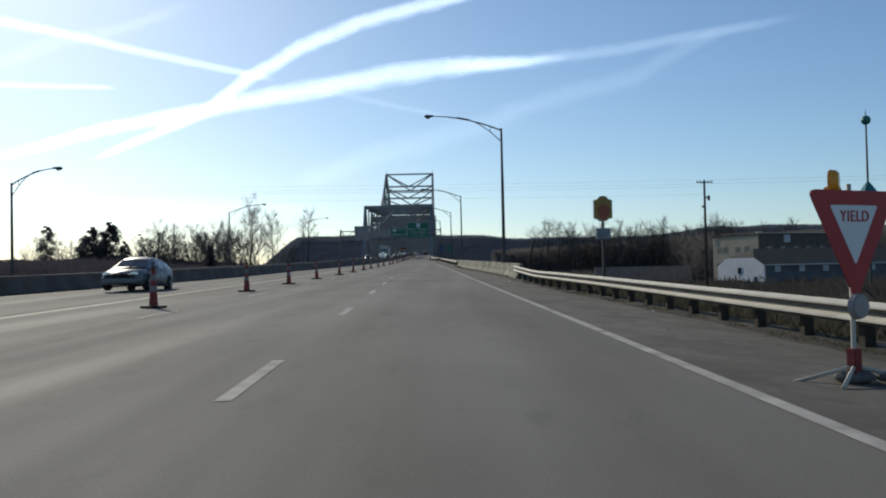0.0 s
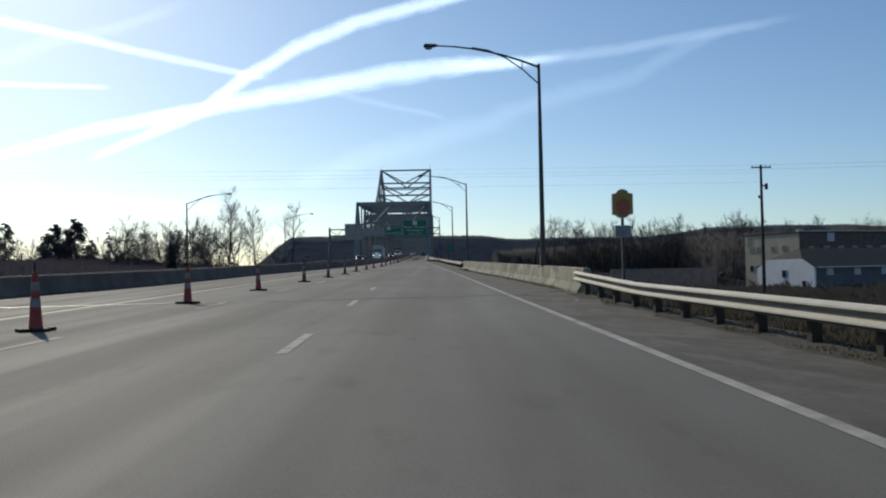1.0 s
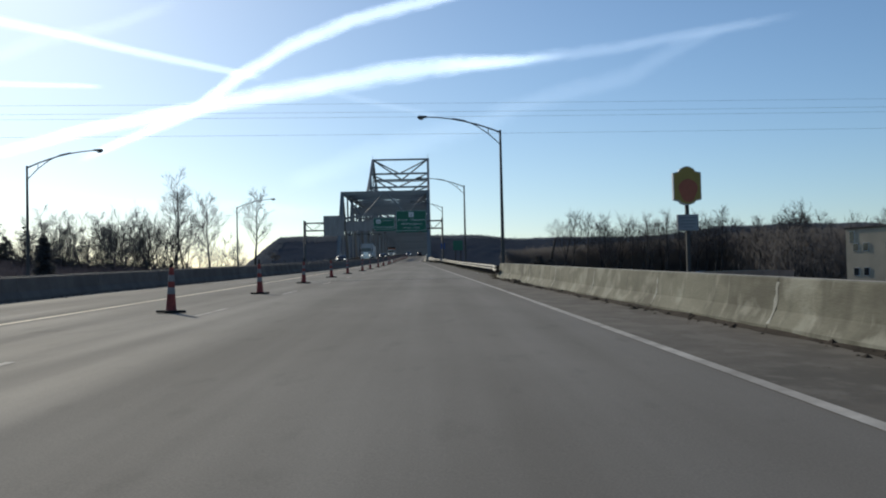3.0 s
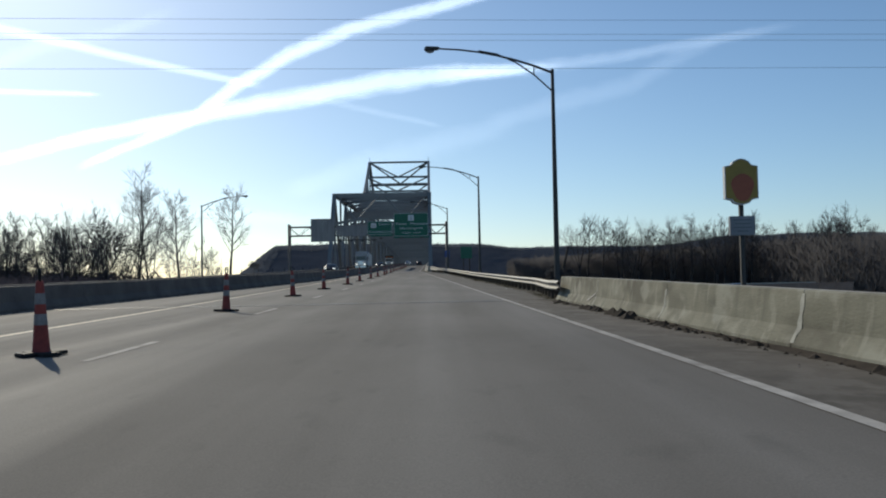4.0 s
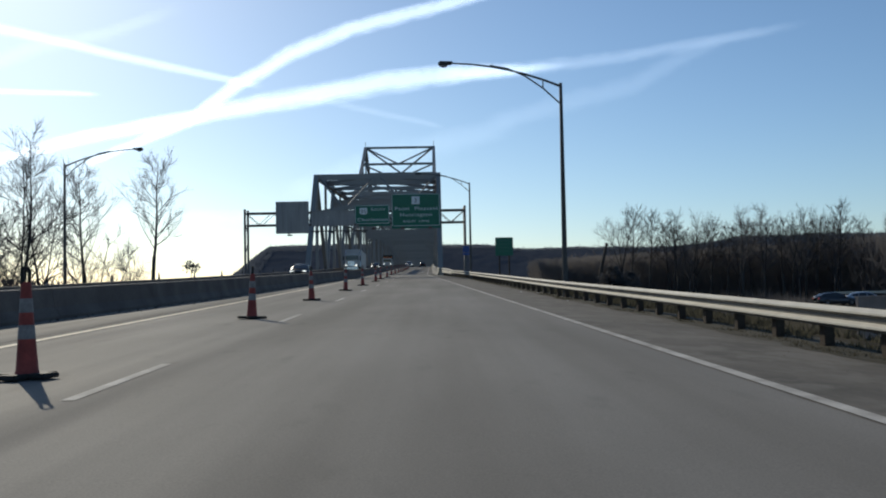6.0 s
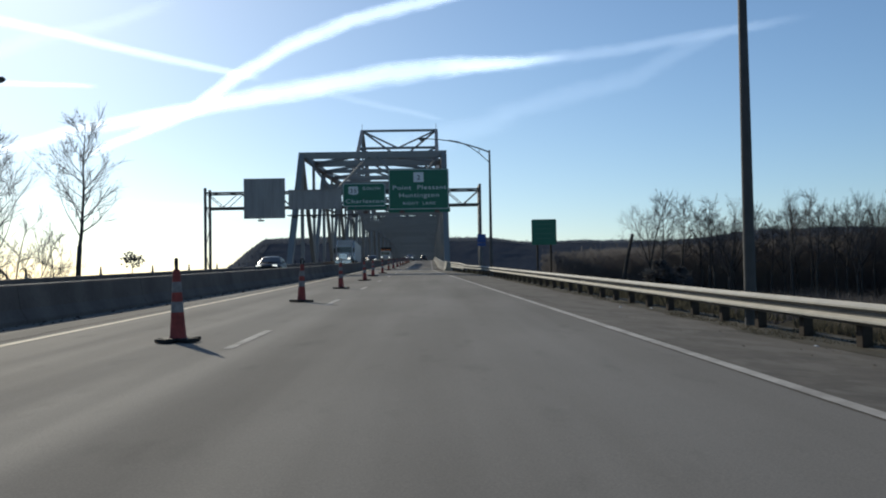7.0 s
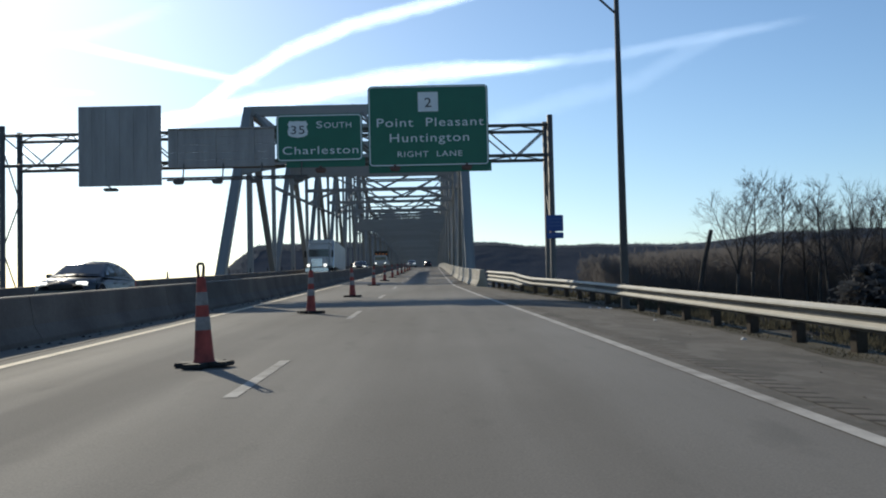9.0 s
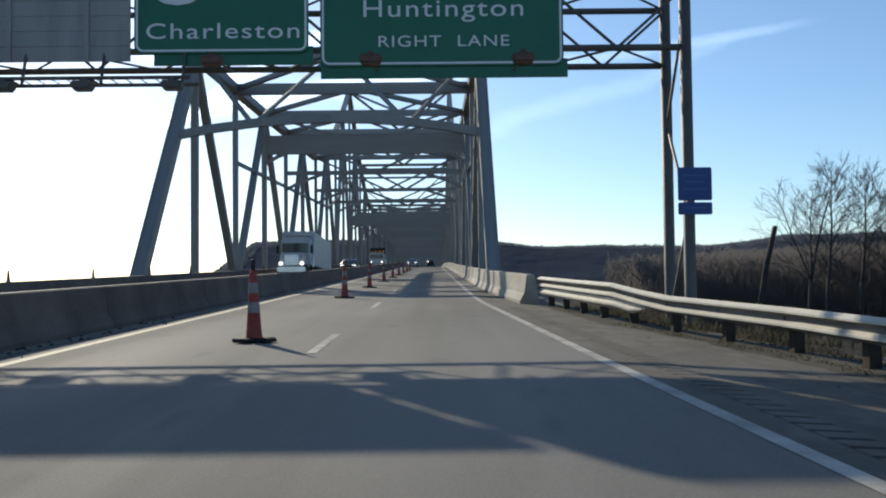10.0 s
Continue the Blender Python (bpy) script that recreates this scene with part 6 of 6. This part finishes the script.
conifer(-74.2, 221, 14.6, 4.9, 1, 0.5)
conifer(-69.9, 220.5, 15.5, 5.3, 2, 0.52)
conifer(-66.8, 222, 11.0, 2.6, 11, 0.8)
conifer(-77.2, 222, 10.6, 2.8, 12, 0.8)
conifer(-85.0, 222, 15.2, 3.9, 7, 0.4)
conifer(-62.3, 219.5, 13.2, 2.0, 14, 0.32)
conifer(-27.7, 140.5, 6.5, 0.95, 3, 2.6)
conifer(-58, 215, 8.0, 2.2, 5, 0.6)
conifer(23.6, 231.5, 6.0, 3.0, 8)
conifer(25.8, 232.5, 5.3, 2.4, 9)

# small bush on a stalk by the left abutment
sb = thing("small_tree", -20.9, 215.4, ground_z(-20.9, 215.4), "small round-headed shrub on a thin stem", "tree")
r = random.Random(9)
stem = 6.0 - ground_z(-20.9, 215.4)
tube("trunk", [(0, 0, -0.2), (0.1, 0, stem)], [0.07, 0.03], BARK, sb, 6)
v, f = [], []
for i in range(260):
    d = Vector((r.gauss(0, 1), r.gauss(0, 1), r.gauss(0, 0.7))).normalized() * r.uniform(0.3, 1.0)
    c = Vector((0.1 + d.x * 0.95, d.y * 0.8, stem + 0.25 + d.z * 0.7))
    a, b = Vector((r.uniform(-1, 1), r.uniform(-1, 1), r.uniform(-1, 1))) * 0.2, Vector((r.uniform(-1, 1), r.uniform(-1, 1), r.uniform(-1, 1))) * 0.2
    n = len(v)
    v += [tuple(c), tuple(c + a), tuple(c + b)]
    f.append((n, n + 1, n + 2))
from_data("crown", v, f, NEEDLE, sb)


# ---- vapour trails, high and far ----
def trail_material(name, power, soft, broken):
    m = bpy.data.materials.new(name)
    m.use_nodes = True
    nt = m.node_tree
    nt.nodes.remove(nt.nodes["Principled BSDF"])
    uv = nt.nodes.new("ShaderNodeUVMap")
    sep = nt.nodes.new("ShaderNodeSeparateXYZ")
    nt.links.new(uv.outputs[0], sep.inputs[0])

    def math_node(op, a, b=None):
        nd = nt.nodes.new("ShaderNodeMath")
        nd.operation = op
        for i, val in enumerate((a, b)):
            if val is None:
                continue
            if isinstance(val, (int, float)):
                nd.inputs[i].default_value = val
            else:
                nt.links.new(val, nd.inputs[i])
        return nd.outputs[0]

    mp = nt.nodes.new("ShaderNodeMapping")
    mp.inputs["Scale"].default_value = (1.2, 14.0, 1)
    nt.links.new(uv.outputs[0], mp.inputs[0])
    ns = nt.nodes.new("ShaderNodeTexNoise")
    ns.inputs["Scale"].default_value, ns.inputs["Detail"].default_value = 1.6, 6.0
    nt.links.new(mp.outputs[0], ns.inputs["Vector"])
    across = math_node("MULTIPLY", math_node("SUBTRACT", sep.outputs[0], 0.5), 2.0)
    wob = math_node("ADD", math_node("ABSOLUTE", across), math_node("MULTIPLY", math_node("SUBTRACT", ns.outputs["Fac"], 0.5), broken))
    edge = nt.nodes.new("ShaderNodeMapRange")
    edge.interpolation_type = "SMOOTHSTEP"
    edge.inputs["From Min"].default_value, edge.inputs["From Max"].default_value = 1.0, 1.0 - soft
    nt.links.new(wob, edge.inputs["Value"])
    e1 = nt.nodes.new("ShaderNodeMapRange")
    e1.interpolation_type = "SMOOTHSTEP"
    e1.inputs["From Max"].default_value = 0.10
    nt.links.new(sep.outputs[1], e1.inputs["Value"])
    e2 = nt.nodes.new("ShaderNodeMapRange")
    e2.interpolation_type = "SMOOTHSTEP"
    e2.inputs["From Min"].default_value, e2.inputs["From Max"].default_value = 1.0, 0.8
    nt.links.new(sep.outputs[1], e2.inputs["Value"])
    guard = nt.nodes.new("ShaderNodeMapRange")
    guard.interpolation_type = "SMOOTHSTEP"
    guard.inputs["From Min"].default_value, guard.inputs["From Max"].default_value = 1.0, 0.75
    nt.links.new(math_node("ABSOLUTE", across), guard.inputs["Value"])
    fac = math_node("MULTIPLY", math_node("MULTIPLY", edge.outputs[0], guard.outputs[0]), math_node("MULTIPLY", e1.outputs[0], e2.outputs[0]))
    fac = math_node("MULTIPLY", fac, power)
    # thin ice cloud: the sky shows through, and sunlight scatters forward out of it
    tr, sc, add = nt.nodes.new("ShaderNodeBsdfTransparent"), nt.nodes.new("ShaderNodeBsdfTranslucent"), nt.nodes.new("ShaderNodeAddShader")
    tint = nt.nodes.new("ShaderNodeMix")
    tint.data_type = "RGBA"
    tint.inputs[6].default_value, tint.inputs[7].default_value = (0, 0, 0, 1), (0.80, 0.88, 1.0, 1)
    nt.links.new(fac, tint.inputs[0])
    nt.links.new(tint.outputs[2], sc.inputs[0])
    nt.links.new(tr.outputs[0], add.inputs[0])
    nt.links.new(sc.outputs[0], add.inputs[1])
    nt.links.new(add.outputs[0], nt.nodes["Material Output"].inputs[0])
    return m


FAR = 4400.0


def trail(points, widths, material):
    """A ribbon of vapour through (azimuth, elevation) in degrees, with its width in degrees."""
    def place(az, el):
        az, el = radians(az), radians(el)
        return Vector((math.sin(az) * math.cos(el), math.cos(az) * math.cos(el), math.sin(el))) * FAR + Vector((2.5, 100, 3))

    fine = []
    n = len(points)
    for i in range((n - 1) * 6 + 1):
        t = i / 6
        fine.append((float(np.interp(t, range(n), [p[0] for p in points])), float(np.interp(t, range(n), [p[1] for p in points])), float(np.interp(t, range(n), widths))))
    v, f, uvs = [], [], []
    for i, (az, el, w) in enumerate(fine):
        a, b = fine[max(0, i - 1)], fine[min(len(fine) - 1, i + 1)]
        d = Vector((b[0] - a[0], b[1] - a[1])).normalized()
        nx, ny_ = -d.y * w / 2, d.x * w / 2
        v += [tuple(place(az - nx, el - ny_)), tuple(place(az + nx, el + ny_))]
        if i:
            f.append((2 * i - 2, 2 * i - 1, 2 * i + 1, 2 * i))
    ob = from_data("vapour_trail", v, f, material)
    lay = ob.data.uv_layers.new(name="UVMap")
    for poly in ob.data.polygons:
        for li in poly.loop_indices:
            vi = ob.data.loops[li].vertex_index
            lay.data[li].uv = (vi % 2, (vi // 2) / (len(fine) - 1))
    return tagged(ob, "white aircraft vapour trail in the blue sky", "vapour trail", kind="structure")


DENSE = trail_material("vapour_dense", 0.6, 0.9, 0.8)
WISPY = trail_material("vapour_wispy", 0.085, 0.95, 1.0)
SOFT = trail_material("vapour_soft", 0.16, 0.95, 1.1)
THIN = trail_material("vapour_thin", 0.34, 0.9, 0.5)
trail([(-20.5, 6.9), (-18.3, 7.98), (-14.0, 9.9), (-11.4, 11.88), (-8.1, 13.86), (-4.7, 15.26), (-1.6, 16.0), (1.1, 16.6), (5.0, 17.6), (10, 18.5)], [0.6, 0.7, 0.95, 1.15, 1.25, 1.25, 1.15, 1.1, 1.1, 1.1], DENSE)
trail([(-25.5, 7.0), (-23.4, 7.64), (-20.2, 8.68), (-14.0, 10.06), (-9.1, 11.11), (-2.4, 12.25), (2.0, 12.72), (6.1, 12.84), (9.1, 13.05)], [0.7, 0.9, 1.0, 1.2, 1.6, 1.8, 1.5, 0.8, 0.4], DENSE)
trail([(0.0, 12.5), (6.1, 12.84), (11.1, 13.22), (17.2, 13.8), (22.4, 14.3)], [1.3, 1.2, 1.0, 0.9, 0.6], SOFT)
trail([(-30, 15.0), (-24.5, 14.42), (-21.1, 13.95), (-16.8, 13.18), (-11.1, 12.2), (-9.6, 11.9)], [0.8, 0.8, 0.7, 0.7, 0.6, 0.5], THIN)
trail([(-6.0, 11.2), (-5.1, 10.96), (-0.4, 9.92), (1.2, 9.5)], [0.5, 0.6, 0.5, 0.3], WISPY)
trail([(3.0, 9.6), (7.7, 10.65), (12.1, 11.56), (15.3, 13.07), (18, 14)], [1.4, 1.7, 1.6, 1.2, 0.9], WISPY)
trail([(-29, 11.0), (-24.5, 11.07), (-20.2, 11.19), (-18.8, 11.2)], [0.5, 0.5, 0.4, 0.3], THIN)
trail([(-9.0, 5.6), (-4.5, 7.14), (-1.1, 8.1), (2.6, 9.0), (6, 9.7)], [1.6, 2.2, 2.4, 2.0, 1.2], WISPY)
trail([(-30, 5.6), (-24.6, 5.1), (-18.8, 4.5), (-10, 4.3), (-5, 4.0)], [1.4, 1.6, 1.2, 1.2, 0.9], WISPY)
trail([(-26, 11.8), (-22, 13.6), (-18.5, 14.5), (-14, 16.4)], [1.3, 1.2, 1.0, 1.0], WISPY)


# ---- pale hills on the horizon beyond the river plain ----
# distance haze is put in as a pale blue glow on the ridge
HAZE = glow("glowing_haze_hills", (0.42, 0.52, 0.64), 0.75)
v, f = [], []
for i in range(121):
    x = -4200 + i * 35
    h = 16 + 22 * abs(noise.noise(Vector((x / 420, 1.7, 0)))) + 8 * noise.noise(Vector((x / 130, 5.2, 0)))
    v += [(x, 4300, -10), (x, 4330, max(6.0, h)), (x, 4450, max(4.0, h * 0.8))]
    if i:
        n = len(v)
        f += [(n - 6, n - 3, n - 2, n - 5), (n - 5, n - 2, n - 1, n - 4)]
tagged(from_data("backdrop", v, f, HAZE), "pale blue hills on the horizon, glowing for haze", "distant hills", kind="structure")


def litter(name, seed, count, place, size, material, label):
    """Loose clods along a line: small uneven lumps, one object."""
    r = random.Random(seed)
    v, f = [], []
    for _ in range(count):
        x, y = place(r)
        z = zs(y, x - xe(y))
        q = size * r.uniform(0.4, 1.6)
        n = len(v)
        for k in range(6):
            a = k * 1.047 + r.uniform(-0.3, 0.3)
            v.append((x + q * math.cos(a) * r.uniform(0.7, 1.3), y + 1.4 * q * math.sin(a), z - 0.005))
        v += [(x + q * r.uniform(-0.3, 0.3), y + q * 0.3, z + q * r.uniform(0.35, 0.8)), (x, y - q * 0.4, z + q * r.uniform(0.3, 0.6))]
        f += [(n + k, n + (k + 1) % 6, n + (6 if k < 3 else 7)) for k in range(6)]
        f += [(n + 3, n + 7, n + 6), (n, n + 6, n + 7)]
    return tagged(from_data(name, v, f, material), label, "debris", kind="stuff")


GRAVEL = mat("brown_gravel", (0.19, 0.165, 0.135), 0.95, vary=0.25, scale=3.0, spec=0.1)
DIRT = mat("dark_earth", (0.075, 0.06, 0.046), 0.95, vary=0.3, scale=2.0, bump=0.5, fine=12.0, spec=0.1)
litter("shoulder_debris", 31, 520, lambda r: (lambda y: (xr(y) - abs(r.gauss(0.02, 0.16)), y))(r.uniform(51, 111)), 0.04, DIRT, "earth clods and litter at the foot of the barrier")
litter("shoulder_gravel", 32, 1800, lambda r: (lambda y: (xe(y) + 0.9 + (xr(y) - xe(y)) * r.random() ** 0.6, y))(r.uniform(-5, 226)), 0.018, GRAVEL, "loose gravel on the shoulder")
litter("wall_debris", 33, 900, lambda r: (lambda y: (xw(y) + abs(r.gauss(0.05, 0.25)), y))(r.uniform(10, 225)), 0.035, DIRT, "grit along the foot of the median wall")
litter("earth_clods", 34, 90, lambda r: (lambda y: (xr(y) - 0.05 - abs(r.gauss(0.0, 0.12)), y))(r.choice((r.uniform(94, 110), r.uniform(94, 110), r.uniform(58, 94)))), 0.085, DIRT, "dark clods of earth swept against the barrier")


def foot_drift(y):
    """How far the drift reaches from the barrier's foot."""
    return max(0.03, 0.16 + 0.16 * noise.noise(Vector((y / 2.3, 5.5, 0))) + 0.08 * noise.noise(Vector((y / 0.6, 1.5, 0))))


drift = sweep("earth_drift", steps(50.6, 111.6, 0.25), lambda y: [(xr(y) - foot_drift(y), zs(y, xr(y) - foot_drift(y) - xe(y)) + 0.003), (xr(y) - 0.45 * foot_drift(y), zs(y, xr(y) - xe(y)) + 0.012 + 0.05 * foot_drift(y)), (xr(y) + 0.004, zs(y, xr(y) - xe(y)) + 0.02 + 0.12 * foot_drift(y))], DIRT)
tagged(drift, "earth washed against the foot of the barrier", "dirt", kind="structure")
litter("earth_heap", 35, 26, lambda r: (lambda y: (xr(y) - abs(r.gauss(0.06, 0.1)), y))(r.choice((r.gauss(101.6, 0.5), r.gauss(105.2, 0.4)))), 0.15, DIRT, "heaps of dark earth against the barrier")
SCRAP = mat("white_litter", (0.6, 0.6, 0.58), 0.7, vary=0.15, scale=8.0)
litter("roadside_litter", 36, 16, lambda r: (lambda y: (xr(y) + r.uniform(-0.9, 0.3), y))(r.choice((165.6, 208.1, r.uniform(12, 48), r.uniform(118, 222)))), 0.05, SCRAP, "scraps of pale litter under the rail")
